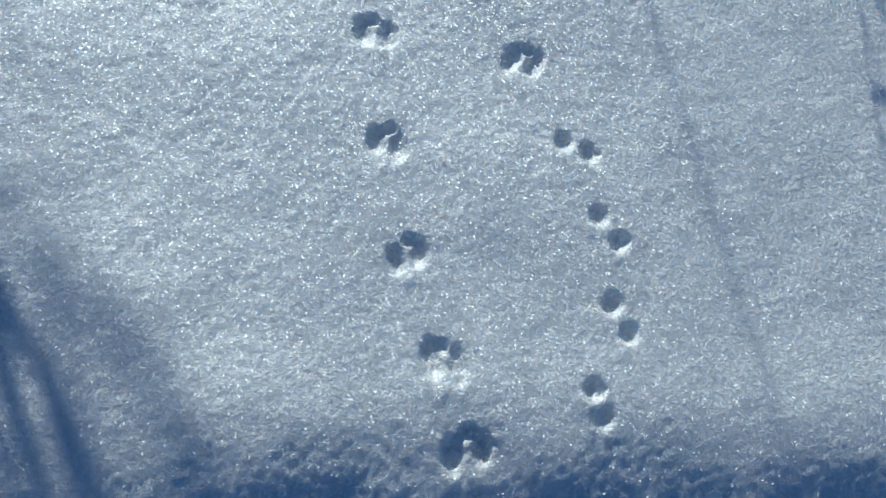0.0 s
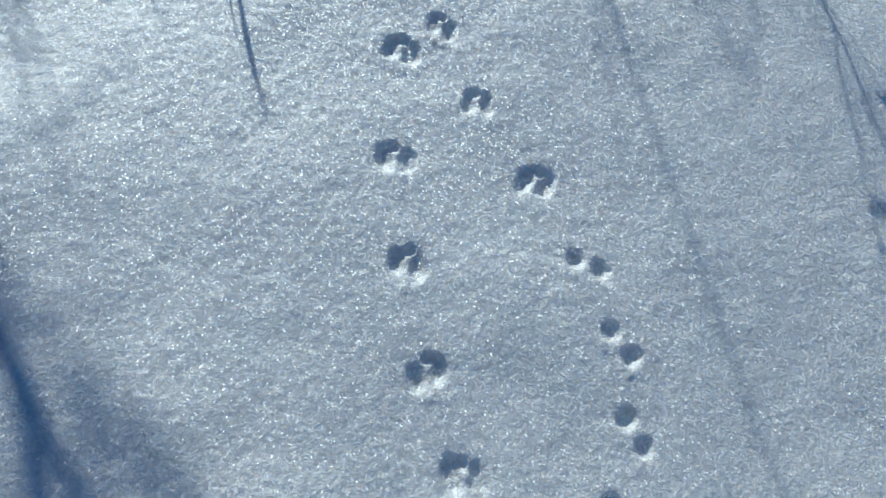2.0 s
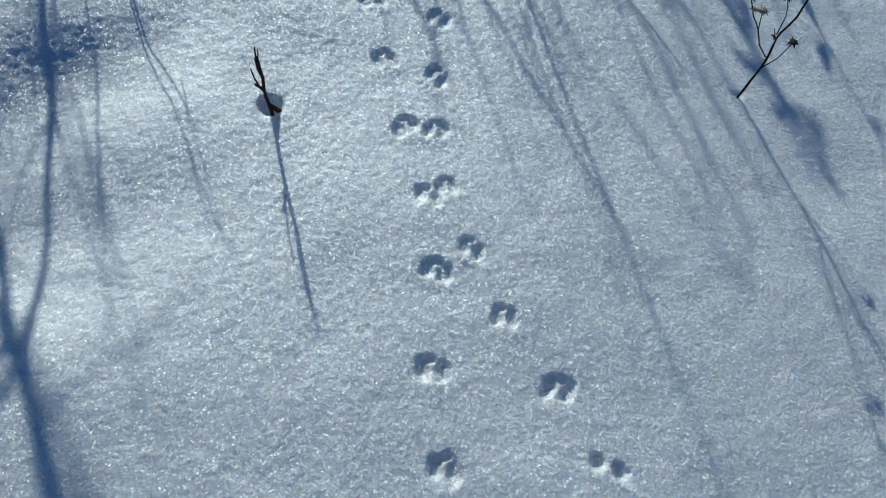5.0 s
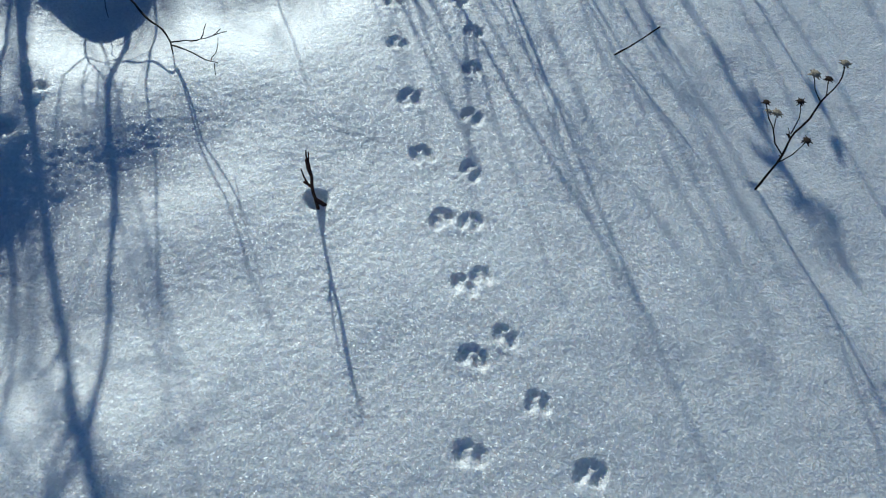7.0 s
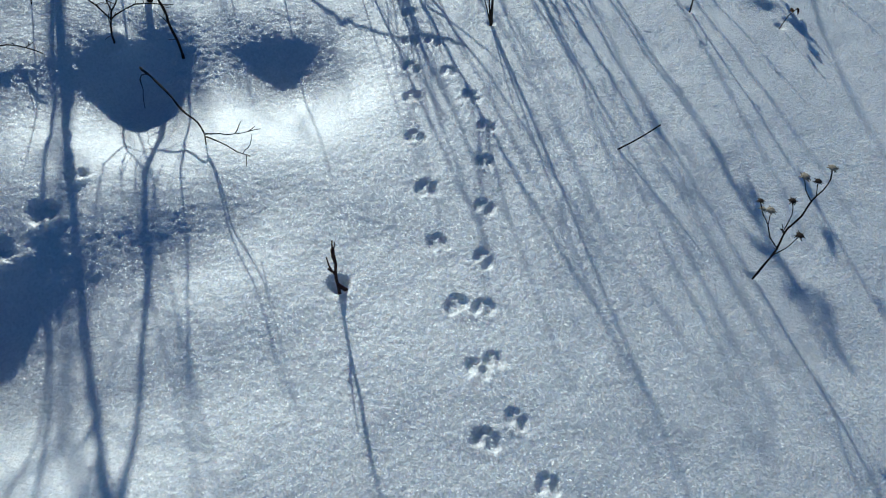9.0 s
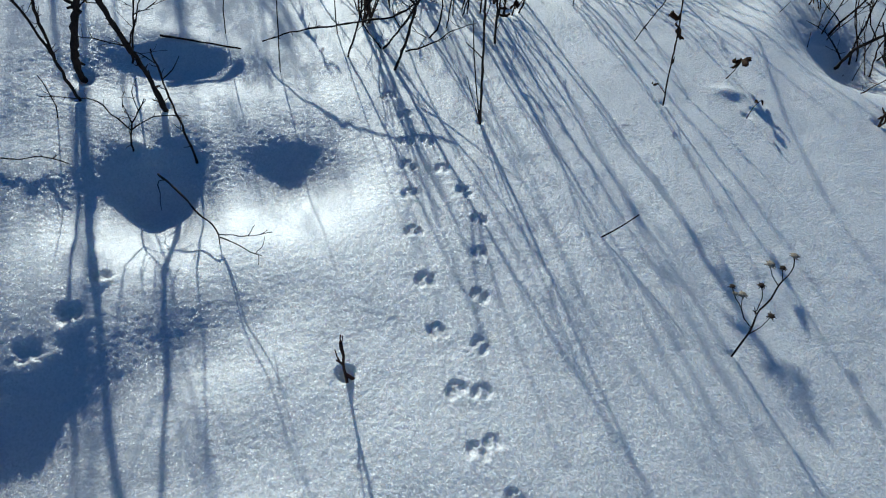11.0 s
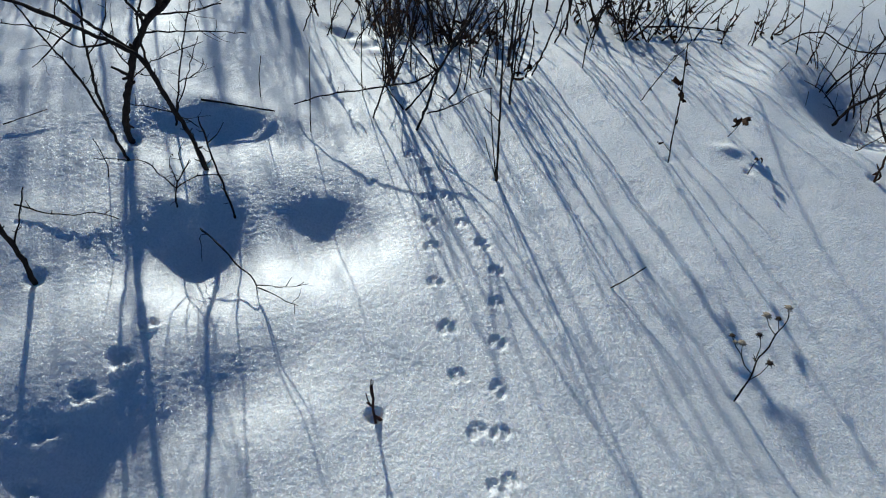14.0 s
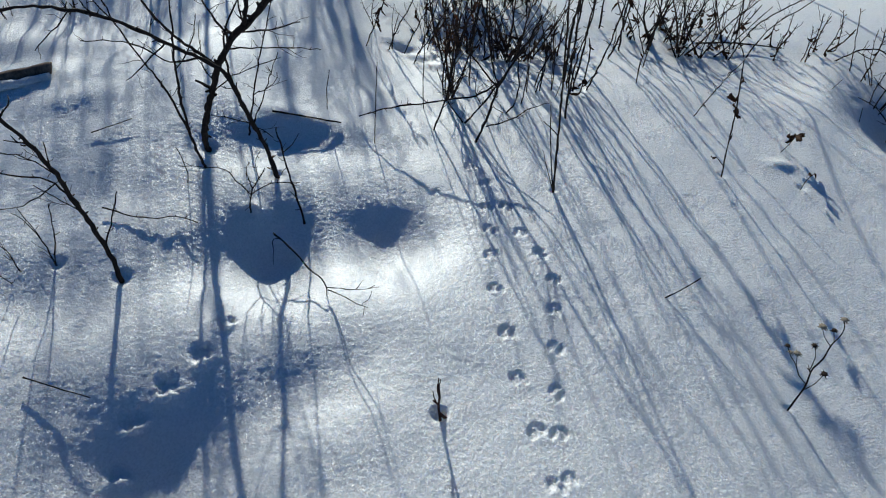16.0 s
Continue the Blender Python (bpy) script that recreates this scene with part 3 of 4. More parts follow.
stem(thin_b, "s", 0.0015, 0.001, [(-0, -0, -0.005), (0.008, 0.002, 0.087), (0.023, 0.006, 0.161)], BARK, 0, seed=45)
pole = thing("tall_weed", 0.019, 1.968, "tall dark dry weed stalk with side shoots", "weed")
stem(pole, "s", 0.003, 0.0018, [(0.001, -0.0, -0.008), (-0.005, 0.001, 0.169), (-0.013, 0.002, 0.366), (-0.024, 0.003, 0.598), (-0.033, 0.004, 0.736)], WEED, 0, seed=46)
stem(pole, "s", 0.0015, 0.0008, [(-0.002, 0.0, -0.0), (-0.03, 0.004, 0.094), (-0.052, 0.007, 0.167)], WEED, 0, seed=47)
stem(pole, "s", 0.0018, 0.001, [(-0.002, 0.0, 0.005), (-0.031, 0.004, 0.212), (-0.044, 0.006, 0.352)], WEED, 0, seed=48)
stem(pole, "b", 0.0015, 0.0008, [(-0.009, 0.001, 0.231), (-0.034, 0.005, 0.256), (-0.06, 0.008, 0.279)], WEED, 0, seed=49)
stem_group = thing("tall_weed", 0.092, 2.437, "dark dry weed stalks with withered leaves", "weed")
stem(stem_group, "s", 0.003, 0.0015, [(0.001, -0.0, -0.008), (-0.005, 0.001, 0.182), (-0.005, 0.001, 0.412), (-0.002, 0.0, 0.578)], WEED, 3, seed=50)
stem(stem_group, "s", 0.0025, 0.0015, [(-0.001, 0.0, 0.083), (0.011, -0.002, 0.256), (0.04, -0.006, 0.417), (0.045, -0.006, 0.583)], WEED, 3, seed=51)
stem(stem_group, "b", 0.0015, 0.0008, [(-0.003, 0.0, 0.231), (-0.041, 0.006, 0.342), (-0.048, 0.007, 0.45)], WEED, 1, seed=52)
weed_b = thing("dry_weed", 0.432, 2.825, "thin dry weed stalk with small pods", "weed")
stem(weed_b, "s", 0.0015, 0.001, [(0.001, -0.0, -0.005), (0.001, -0.0, 0.097), (0.02, -0.005, 0.206), (0.034, -0.008, 0.284)], WEED, 0, seed=53)
weed_c = thing("dry_weed", 0.666, 2.181, "dry weed stalk with shrivelled brown leaves", "weed")
stem(weed_c, "s", 0.0022, 0.0013, [(0.001, -0.0, -0.005), (-0.009, 0.004, 0.108), (-0.015, 0.006, 0.205), (-0.025, 0.01, 0.319), (-0.044, 0.018, 0.466)], WEED, 0, seed=54)
stem(weed_c, "b", 0.0013, 0.0008, [(0.0, -0.0, 0.04), (-0.018, 0.007, 0.059), (-0.033, 0.014, 0.074)], WEED, 0, seed=55)
lean = thing("dead_stem", 0.634, 2.586, "thin dead stalk leaning over snow", "stem")
stem(lean, "s", 0.0018, 0.001, [(0.001, -0.0, -0.005), (0.035, -0.012, 0.082), (0.074, -0.025, 0.183), (0.124, -0.042, 0.288)], WEED, 1, seed=56)
clump = thing("dry_weed", 0.951, 2.399, "bent dry stalk with a shrivelled leaf clump", "weed")
stem(clump, "s", 0.0015, 0.001, [(0.001, -0.001, -0.005), (0.018, -0.009, 0.04), (0.03, -0.015, 0.085)], WEED, 0, seed=57)
leafr = thing("dry_weed", 0.971, 2.174, "short dry stalk with a curled leaf in snow", "weed")
stem(leafr, "s", 0.0013, 0.0008, [(0.001, -0.001, -0.005), (0.006, -0.003, 0.043), (0.021, -0.011, 0.076)], WEED, 0, seed=58)
fan_a = thing("bare_shrub", -0.261, 2.211, "dark leafless shrub fanning out beside the tracks", "shrub")
stem(fan_a, "s", 0.0035, 0.002, [(-0.0, -0.0, -0.006), (0.041, 0.002, 0.118), (0.071, 0.003, 0.234), (0.1, 0.004, 0.296), (0.139, 0.006, 0.379), (0.17, 0.007, 0.433), (0.199, 0.009, 0.509)], BARK, 5, seed=59)
stem(fan_a, "b", 0.002, 0.001, [(0.037, 0.002, 0.071), (0.122, 0.005, 0.103), (0.192, 0.008, 0.15), (0.262, 0.011, 0.176)], BARK, 2, seed=60)
stem(fan_a, "b", 0.0025, 0.001, [(0.071, 0.003, 0.234), (0.014, 0.001, 0.305), (-0.051, -0.002, 0.395), (-0.09, -0.004, 0.463)], BARK, 2, seed=61)
stem(fan_a, "b", 0.0025, 0.001, [(0.075, 0.003, 0.239), (0.048, 0.002, 0.324), (0.039, 0.002, 0.431), (0.031, 0.001, 0.499)], BARK, 2, seed=62)
stem(fan_a, "b", 0.0015, 0.0008, [(0.1, 0.004, 0.296), (0.106, 0.005, 0.379), (0.096, 0.004, 0.466)], BARK, 2, seed=63)
fan_b = thing("bare_shrub", -0.309, 2.33, "dark leafless shrub leaning across the snow", "shrub")
stem(fan_b, "s", 0.003, 0.0015, [(-0.0, -0.0, -0.006), (0.067, 0.004, 0.082), (0.121, 0.007, 0.176), (0.182, 0.011, 0.275), (0.223, 0.014, 0.351), (0.254, 0.016, 0.424)], BARK, 4, seed=64)
stem(fan_b, "s", 0.002, 0.001, [(-0.002, -0.0, 0.0), (-0.05, -0.003, 0.082), (-0.071, -0.004, 0.135), (-0.103, -0.006, 0.236)], BARK, 4, seed=65)
stem(fan_b, "b", 0.0015, 0.0008, [(0.067, 0.004, 0.082), (0.039, 0.002, 0.145), (0.044, 0.003, 0.226)], BARK, 2, seed=66)
stem(fan_b, "b", 0.0026, 0.0016, [(0.121, 0.007, 0.176), (0.039, -0.040, 0.149), (-0.031, -0.068, 0.152), (-0.151, -0.076, 0.130), (-0.271, -0.080, 0.109), (-0.391, -0.068, 0.059)], BARK, 2, 0.05, seed=130)
fan_c = thing("bare_shrub", -0.422, 2.264, "thin dark leafless shrub in snow", "shrub")
stem(fan_c, "s", 0.0025, 0.0015, [(-0.0, -0.0, -0.003), (0.047, 0.005, 0.142), (0.064, 0.007, 0.25), (0.088, 0.01, 0.334), (0.115, 0.013, 0.423)], BARK, 4, seed=67)
stem(fan_c, "b", 0.0015, 0.0008, [(0.052, 0.006, 0.162), (0.093, 0.011, 0.22), (0.147, 0.017, 0.305)], BARK, 2, seed=68)
stem(fan_c, "b", 0.0015, 0.0008, [(0.058, 0.007, 0.211), (0.027, 0.003, 0.308), (0.023, 0.003, 0.39)], BARK, 2, seed=69)
fan_d = thing("dead_stem", -0.147, 2.424, "curved dark dead stem rising from snow", "stem")
stem(fan_d, "s", 0.0025, 0.0013, [(0.0, -0.0, -0.003), (0.037, -0.0, 0.063), (0.043, -0.0, 0.149), (0.031, -0.0, 0.241), (0.045, -0.0, 0.339)], BARK, 3, seed=70)
stem(fan_d, "s", 0.0015, 0.0008, [(0.0, -0.0, -0.003), (-0.04, 0.0, 0.027), (-0.059, 0.0, 0.048)], BARK, 3, seed=71)
fan_e = thing("dead_stem", -0.082, 2.512, "thin dark dead stalk upright in snow", "stem")
stem(fan_e, "s", 0.002, 0.0013, [(0.0, -0.0, -0.003), (0.011, -0.0, 0.096), (0.012, -0.0, 0.182), (0.012, -0.0, 0.284)], BARK, 0, seed=72)
fan_f = thing("dead_stem", -0.019, 2.619, "pair of thin dark dead stalks in snow", "stem")
stem(fan_f, "s", 0.002, 0.0013, [(0.0, -0.0, -0.003), (0.019, -0.001, 0.104), (0.033, -0.002, 0.202), (0.055, -0.003, 0.297)], BARK, 3, seed=73)
stem(fan_f, "s", 0.002, 0.0013, [(0.018, -0.001, 0.042), (0.027, -0.002, 0.138), (0.02, -0.001, 0.244)], BARK, 3, seed=74)
fan_g = thing("dead_stem", -0.471, 2.416, "thin dark dead stalk upright in snow", "stem")
stem(fan_g, "s", 0.0018, 0.001, [(-0.0, -0.0, -0.003), (0.001, 0.0, 0.133), (0.007, 0.001, 0.273), (0.004, 0.001, 0.339)], BARK, 0, seed=75)
leafy_a = thing("tall_weed", 0.139, 2.678, "thick dark weed stalks with withered leaves", "weed")
stem(leafy_a, "s", 0.003, 0.002, [(0.0, -0.0, -0.005), (0.018, -0.002, 0.17), (0.026, -0.003, 0.278), (0.035, -0.004, 0.419)], WEED, 3, seed=76)
stem(leafy_a, "s", 0.0025, 0.0015, [(-0.011, 0.001, -0.145), (-0.028, 0.003, 0.053), (-0.009, 0.001, 0.19)], WEED, 3, seed=77)
stem(leafy_a, "s", 0.0045, 0.0025, [(-0.04, 0.005, 0.07), (-0.039, 0.005, 0.187), (-0.034, 0.004, 0.293), (-0.021, 0.002, 0.414)], WEED, 3, seed=78)
stem(leafy_a, "b", 0.002, 0.001, [(-0.001, 0.0, 0.045), (-0.025, 0.003, 0.133), (-0.013, 0.002, 0.232)], WEED, 1, seed=79)
leafy_b = thing("tall_weed", 0.175, 2.682, "dark weed stalk with hanging withered leaves", "weed")
stem(leafy_b, "s", 0.0025, 0.0015, [(0.0, -0.0, -0.002), (0.011, -0.001, 0.097), (0.012, -0.001, 0.186), (0.001, -0.0, 0.239)], WEED, 0, seed=80)
stem(leafy_b, "b", 0.0015, 0.001, [(0.014, -0.002, 0.022), (0.035, -0.004, 0.065), (0.056, -0.007, 0.09)], WEED, 0, seed=81)
stalk_a = thing("dead_stem", 0.342, 3.083, "thick dark dead stalk slanting out of snow", "stem")
stem(stalk_a, "s", 0.003, 0.002, [(0.0, -0.0, -0.004), (0.025, -0.004, 0.087), (0.045, -0.008, 0.186), (0.058, -0.01, 0.325)], WEED, 1, seed=82)
stem(stalk_a, "b", 0.002, 0.001, [(0.01, -0.002, 0.029), (0.017, -0.003, 0.111), (0.003, -0.001, 0.17)], WEED, 0, seed=83)
stalk_b = thing("dry_weed", 0.431, 2.816, "short dry stalk with a dark pod", "weed")
stem(stalk_b, "s", 0.0015, 0.001, [(0.0, -0.0, -0.002), (-0.003, 0.001, 0.066), (-0.004, 0.001, 0.119)], WEED, 0, seed=84)
stalk_c = thing("dry_weed", 0.495, 3.032, "dry stalk with a dark pod in snow", "weed")
stem(stalk_c, "s", 0.002, 0.0015, [(0.001, -0.0, -0.004), (0.009, -0.002, 0.086), (0.019, -0.004, 0.161), (0.024, -0.005, 0.256)], WEED, 0, seed=85)
dip_a = thing("bare_shrub", 1.612, 2.829, "thick dark branch arching out of a snow dip", "shrub")
stem(dip_a, "s", 0.005, 0.003, [(0.001, -0.001, -0.004), (0.033, -0.021, 0.107), (0.094, -0.06, 0.201), (0.135, -0.086, 0.296), (0.158, -0.1, 0.392)], BARK, 3, seed=86)
stem(dip_a, "b", 0.002, 0.001, [(0.05, -0.032, 0.142), (0.102, -0.065, 0.205), (0.161, -0.102, 0.218)], BARK, 1, seed=87)
stem(dip_a, "b", 0.002, 0.001, [(0.078, -0.05, 0.181), (0.023, -0.015, 0.275), (-0.001, 0.001, 0.45)], BARK, 1, seed=88)
dip_b = thing("bare_shrub", 1.494, 3.321, "thin dark branch arching over a snow dip", "shrub")
stem(dip_b, "s", 0.0025, 0.002, [(0.001, -0.0, -0.003), (0.067, -0.034, 0.072), (0.144, -0.072, 0.103), (0.233, -0.117, 0.062), (0.32, -0.161, 0.055), (0.445, -0.224, 0.088)], BARK, 3, seed=89)
stem(dip_b, "b", 0.0015, 0.001, [(0.067, -0.034, 0.072), (0.117, -0.059, 0.053), (0.158, -0.079, 0.045)], BARK, 1, seed=90)
dip_c = thing("bare_shrub", 1.568, 3.161, "dark leafless stems standing in a snow dip", "shrub")
stem(dip_c, "s", 0.0025, 0.0015, [(0.001, -0.001, -0.004), (0.016, -0.009, 0.165), (0.005, -0.003, 0.29), (-0.006, 0.004, 0.385)], CANE, 4, seed=91)
stem(dip_c, "s", 0.002, 0.001, [(0.052, -0.029, -0.133), (0.044, -0.024, -0.003), (-0.001, 0.0, 0.12), (-0.015, 0.008, 0.259)], CANE, 4, seed=92)
stem(dip_c, "s", 0.002, 0.001, [(0.099, -0.054, -0.141), (0.022, -0.012, 0.032), (-0.037, 0.02, 0.134)], CANE, 4, seed=93)
dip_d = thing("bare_shrub", 1.49, 2.232, "dark leafless stem with a frayed foot in snow", "shrub")
stem(dip_d, "s", 0.0035, 0.002, [(0.003, -0.002, -0.004), (0.003, -0.002, 0.083), (-0.006, 0.004, 0.175), (-0.012, 0.009, 0.241), (-0.022, 0.017, 0.346)], CANE, 3, seed=94)
stem(dip_d, "b", 0.0015, 0.001, [(-0.082, 0.061, 0.082), (-0.044, 0.033, 0.153), (-0.007, 0.005, 0.226)], CANE, 1, seed=95)
dip_e = thing("twig", 1.68, 2.777, "two short dark twigs standing in snow", "twig")
stem(dip_e, "s", 0.0015, 0.001, [(0.001, -0.001, -0.002), (0.004, -0.003, 0.088)], BARK, 0, seed=96)
stem(dip_e, "s", 0.0015, 0.001, [(-0.043, 0.028, -0.079), (-0.033, 0.022, 0.013)], BARK, 0, seed=97)
dip_f = thing("twig", 1.467, 2.85, "short dark twig standing on a snow edge", "twig")
stem(dip_f, "s", 0.0015, 0.001, [(0.001, -0.0, -0.003), (-0.01, 0.006, 0.071)], BARK, 0, seed=98)
dip_g = thing("bare_shrub", 1.75, 2.785, "tall dark leafless stems behind a snow dip", "shrub")
stem(dip_g, "s", 0.0025, 0.0015, [(0.001, -0.001, -0.002), (-0.015, 0.01, 0.138), (0.002, -0.002, 0.275), (0.003, -0.002, 0.408)], CANE, 4, seed=99)
stem(dip_g, "s", 0.002, 0.001, [(-0.074, 0.051, 0.096), (-0.131, 0.091, 0.254), (-0.158, 0.109, 0.427), (-0.184, 0.128, 0.532)], CANE, 4, seed=100)
stem(dip_g, "s", 0.002, 0.001, [(-0.018, 0.013, 0.013), (-0.081, 0.056, 0.199), (-0.102, 0.071, 0.366)], CANE, 4, seed=101)
dip_h = thing("twig", 1.372, 3.015, "short thin twig leaning over snow", "twig")
stem(dip_h, "s", 0.0013, 0.0008, [(0.001, -0.0, -0.003), (0.025, -0.013, 0.058)], BARK, 0, seed=102)
bank_a = thing("bare_shrub", 0.693, 3.225, "dark tangled dead stems on a snow bank", "shrub")
stem(bank_a, "s", 0.003, 0.0015, [(0.002, -0.0, -0.009), (-0.095, 0.026, 0.176), (-0.159, 0.044, 0.329), (-0.207, 0.057, 0.477)], BARK, 5, seed=103)
stem(bank_a, "s", 0.0025, 0.0015, [(0.006, -0.002, -0.002), (0.05, -0.014, 0.226), (0.078, -0.022, 0.415)], BARK, 5, seed=104)
stem(bank_a, "s", 0.002, 0.001, [(0.012, -0.003, 0.005), (0.122, -0.034, 0.21), (0.254, -0.07, 0.364)], BARK, 5, seed=105)
bank_b = thing("bare_shrub", 0.81, 3.256, "dark tangled dead stems on a snow bank", "shrub")
stem(bank_b, "s", 0.003, 0.0015, [(0.002, -0.001, -0.009), (-0.098, 0.03, 0.172), (-0.145, 0.045, 0.356)], BARK, 5, seed=106)
stem(bank_b, "s", 0.0025, 0.0015, [(0.008, -0.002, -0.001), (0.077, -0.024, 0.175), (0.185, -0.057, 0.33), (0.255, -0.079, 0.419)], BARK, 5, seed=107)
stem(bank_b, "s", 0.002, 0.001, [(0.0, 0.0, 0.0), (0.018, -0.005, 0.22), (-0.033, 0.01, 0.4)], BARK, 5, seed=108)
bank_c = thing("bare_shrub", 0.956, 3.284, "dark dead stems leaning over a snow bank", "shrub")
stem(bank_c, "s", 0.003, 0.0015, [(0.002, -0.001, -0.009), (-0.071, 0.025, 0.148), (-0.14, 0.049, 0.357)], BARK, 5, seed=109)
stem(bank_c, "s", 0.0025, 0.0015, [(0.007, -0.003, 0.002), (0.072, -0.025, 0.177), (0.201, -0.07, 0.325), (0.313, -0.11, 0.411)], BARK, 5, seed=110)
stem(bank_c, "s", 0.002, 0.001, [(0.0, 0.0, 0.0), (-0.005, 0.002, 0.19), (-0.001, 0.001, 0.382)], BARK, 5, seed=111)
bank_d = thing("bare_shrub", 0.537, 3.208, "two dark dead stems on a snow bank", "shrub")
stem(bank_d, "s", 0.0025, 0.0015, [(0.001, -0.0, -0.009), (0.023, -0.005, 0.175), (0.016, -0.004, 0.361)], BARK, 3, seed=112)
stem(bank_d, "s", 0.002, 0.001, [(-0.005, 0.001, -0.001), (-0.064, 0.015, 0.163), (-0.08, 0.018, 0.349)], BARK, 3, seed=113)
bank_e = thing("bare_shrub", 1.049, 3.318, "slanting dark dead stems on a snow bank", "shrub")
stem(bank_e, "s", 0.0025, 0.0013, [(0.002, -0.001, -0.009), (0.071, -0.027, 0.17), (0.179, -0.067, 0.304), (0.244, -0.092, 0.396)], BARK, 4, seed=114)
stem(bank_e, "s", 0.002, 0.001, [(0.0, 0.0, 0.0), (-0.058, 0.022, 0.143), (-0.038, 0.014, 0.316)], BARK, 4, seed=115)
tuft_a = thing("dry_weed", 1.188, 3.304, "ragged dark dry weed on a snow bank", "weed")
stem(tuft_a, "s", 0.0025, 0.0015, [(0.001, -0.0, -0.003), (0.006, -0.002, 0.087), (0.018, -0.007, 0.169), (0.019, -0.008, 0.247)], CANE, 4, seed=116)
stem(tuft_a, "s", 0.002, 0.001, [(0.005, -0.002, 0.004), (-0.001, 0.001, 0.071), (0.009, -0.004, 0.141)], CANE, 4, seed=117)
tuft_b = thing("dry_weed", 1.341, 3.302, "ragged brown dry weed on a snow bank", "weed")
stem(tuft_b, "s", 0.0025, 0.0015, [(0.001, -0.0, -0.003), (0.003, -0.002, 0.107), (0.01, -0.004, 0.162), (0.005, -0.002, 0.252)], CANE, 4, seed=118)
stem(tuft_b, "s", 0.002, 0.001, [(-0.013, 0.006, 0.006), (-0.009, 0.004, 0.09), (-0.018, 0.008, 0.181)], CANE, 4, seed=119)
tuft_c = thing("dry_weed", 1.548, 3.461, "thin dry weed on a snow bank", "weed")
stem(tuft_c, "s", 0.002, 0.0013, [(0.001, -0.0, -0.003), (-0.013, 0.007, 0.119), (-0.031, 0.015, 0.196)], CANE, 3, seed=120)
tuft_d = thing("dead_stem", 1.538, 3.232, "thin bare stalk upright on a snow bank", "stem")
stem(tuft_d, "s", 0.002, 0.0013, [(0.001, -0.0, -0.003), (-0.021, 0.011, 0.12), (-0.04, 0.021, 0.233), (-0.057, 0.03, 0.305)], CANE, 1, seed=121)
leaves(weed_c, [(-0.012, 0.005, 0.16), (-0.035, 0.012, 0.072), (-0.03, 0.012, 0.38)], 0.028, 5, "small shrivelled pod")
leaves(weed_c, [(-0.022, 0.009, 0.29), (-0.024, 0.01, 0.31), (-0.024, 0.01, 0.30), (-0.026, 0.01, 0.33), (-0.02, 0.01, 0.27), (-0.02, 0.01, 0.28)], 0.062, 26, width=0.2, hang=0.5)
leaves(weed_c, [(-0.034, 0.014, 0.39), (-0.036, 0.014, 0.40)], 0.05, 27, width=0.2)
leaves(lean, [(0.03, -0.01, 0.07), (0.06, -0.02, 0.15), (0.10, -0.03, 0.24)], 0.026, 29)
leaves(clump, [(0.029, -0.014, 0.08), (0.035, -0.01, 0.085), (0.02, -0.02, 0.07), (0.04, -0.02, 0.075), (0.03, -0.015, 0.084), (0.028, -0.014, 0.078)], 0.066, 6, width=0.28)
leaves(leafr, [(0.02, -0.011, 0.073), (0.01, -0.01, 0.06)], 0.036, 7, width=0.22)
leaves(stem_group, [(0.05, 0.0, 0.16), (0.06, 0.0, 0.13), (0.045, 0.01, 0.10)], 0.045, 8)
leaves(seedling, [(0.0, 0.0, 0.16), (0.02, 0.0, 0.2), (0.04, 0.01, 0.21)], 0.016, 9)
leaves(shrub_b, [(-0.03, -0.02, 0.06), (-0.06, -0.01, 0.09), (-0.05, -0.03, 0.11), (0.02, -0.02, 0.03)], 0.026, 10)
leaves(weed_b, [(0.02, 0, 0.12), (0.012, 0, 0.13)], 0.03, 11)

# ---- the broken stub ----
stub = thing("broken_stub", -0.321, 1.002, "broken reddish-brown woody stub in a snow well", "stub", sink=0.02)
for r0, r1, pts in (
    (0.0044, 0.0036, [(0.002, 0.0, -0.01), (0.001, 0.0, 0.02), (-0.003, 0.0, 0.058), (-0.003, 0.0, 0.085), (-0.001, 0.0, 0.11), (-0.003, 0.0, 0.135), (-0.004, 0.0, 0.160)]),
    (0.0018, 0.0012, [(-0.004, 0.0, 0.156), (-0.004, 0.001, 0.172), (-0.003, 0.001, 0.186)]),
    (0.0020, 0.0012, [(-0.003, 0.0, 0.156), (0.0005, 0.001, 0.170), (0.001, 0.001, 0.182)]),
    (0.0026, 0.0010, [(-0.003, 0.0, 0.072), (-0.010, -0.002, 0.092), (-0.014, -0.003, 0.112), (-0.017, -0.004, 0.138)]),
    (0.0032, 0.0024, [(-0.006, 0.0, 0.080), (-0.013, -0.002, 0.092), (-0.017, -0.002, 0.096)]),
    (0.0036, 0.0032, [(-0.001, 0.0, 0.040), (0.010, 0.004, 0.022), (0.018, 0.006, 0.010)]),
    (0.0030, 0.0026, [(0.001, 0.002, 0.028), (0.008, 0.006, 0.014), (0.014, 0.008, 0.004)])):
    stem(stub, "s" if r0 > 0.004 else "b", r0, r1, pts, RED_BARK, wobble=0.0007, thick=1.0)

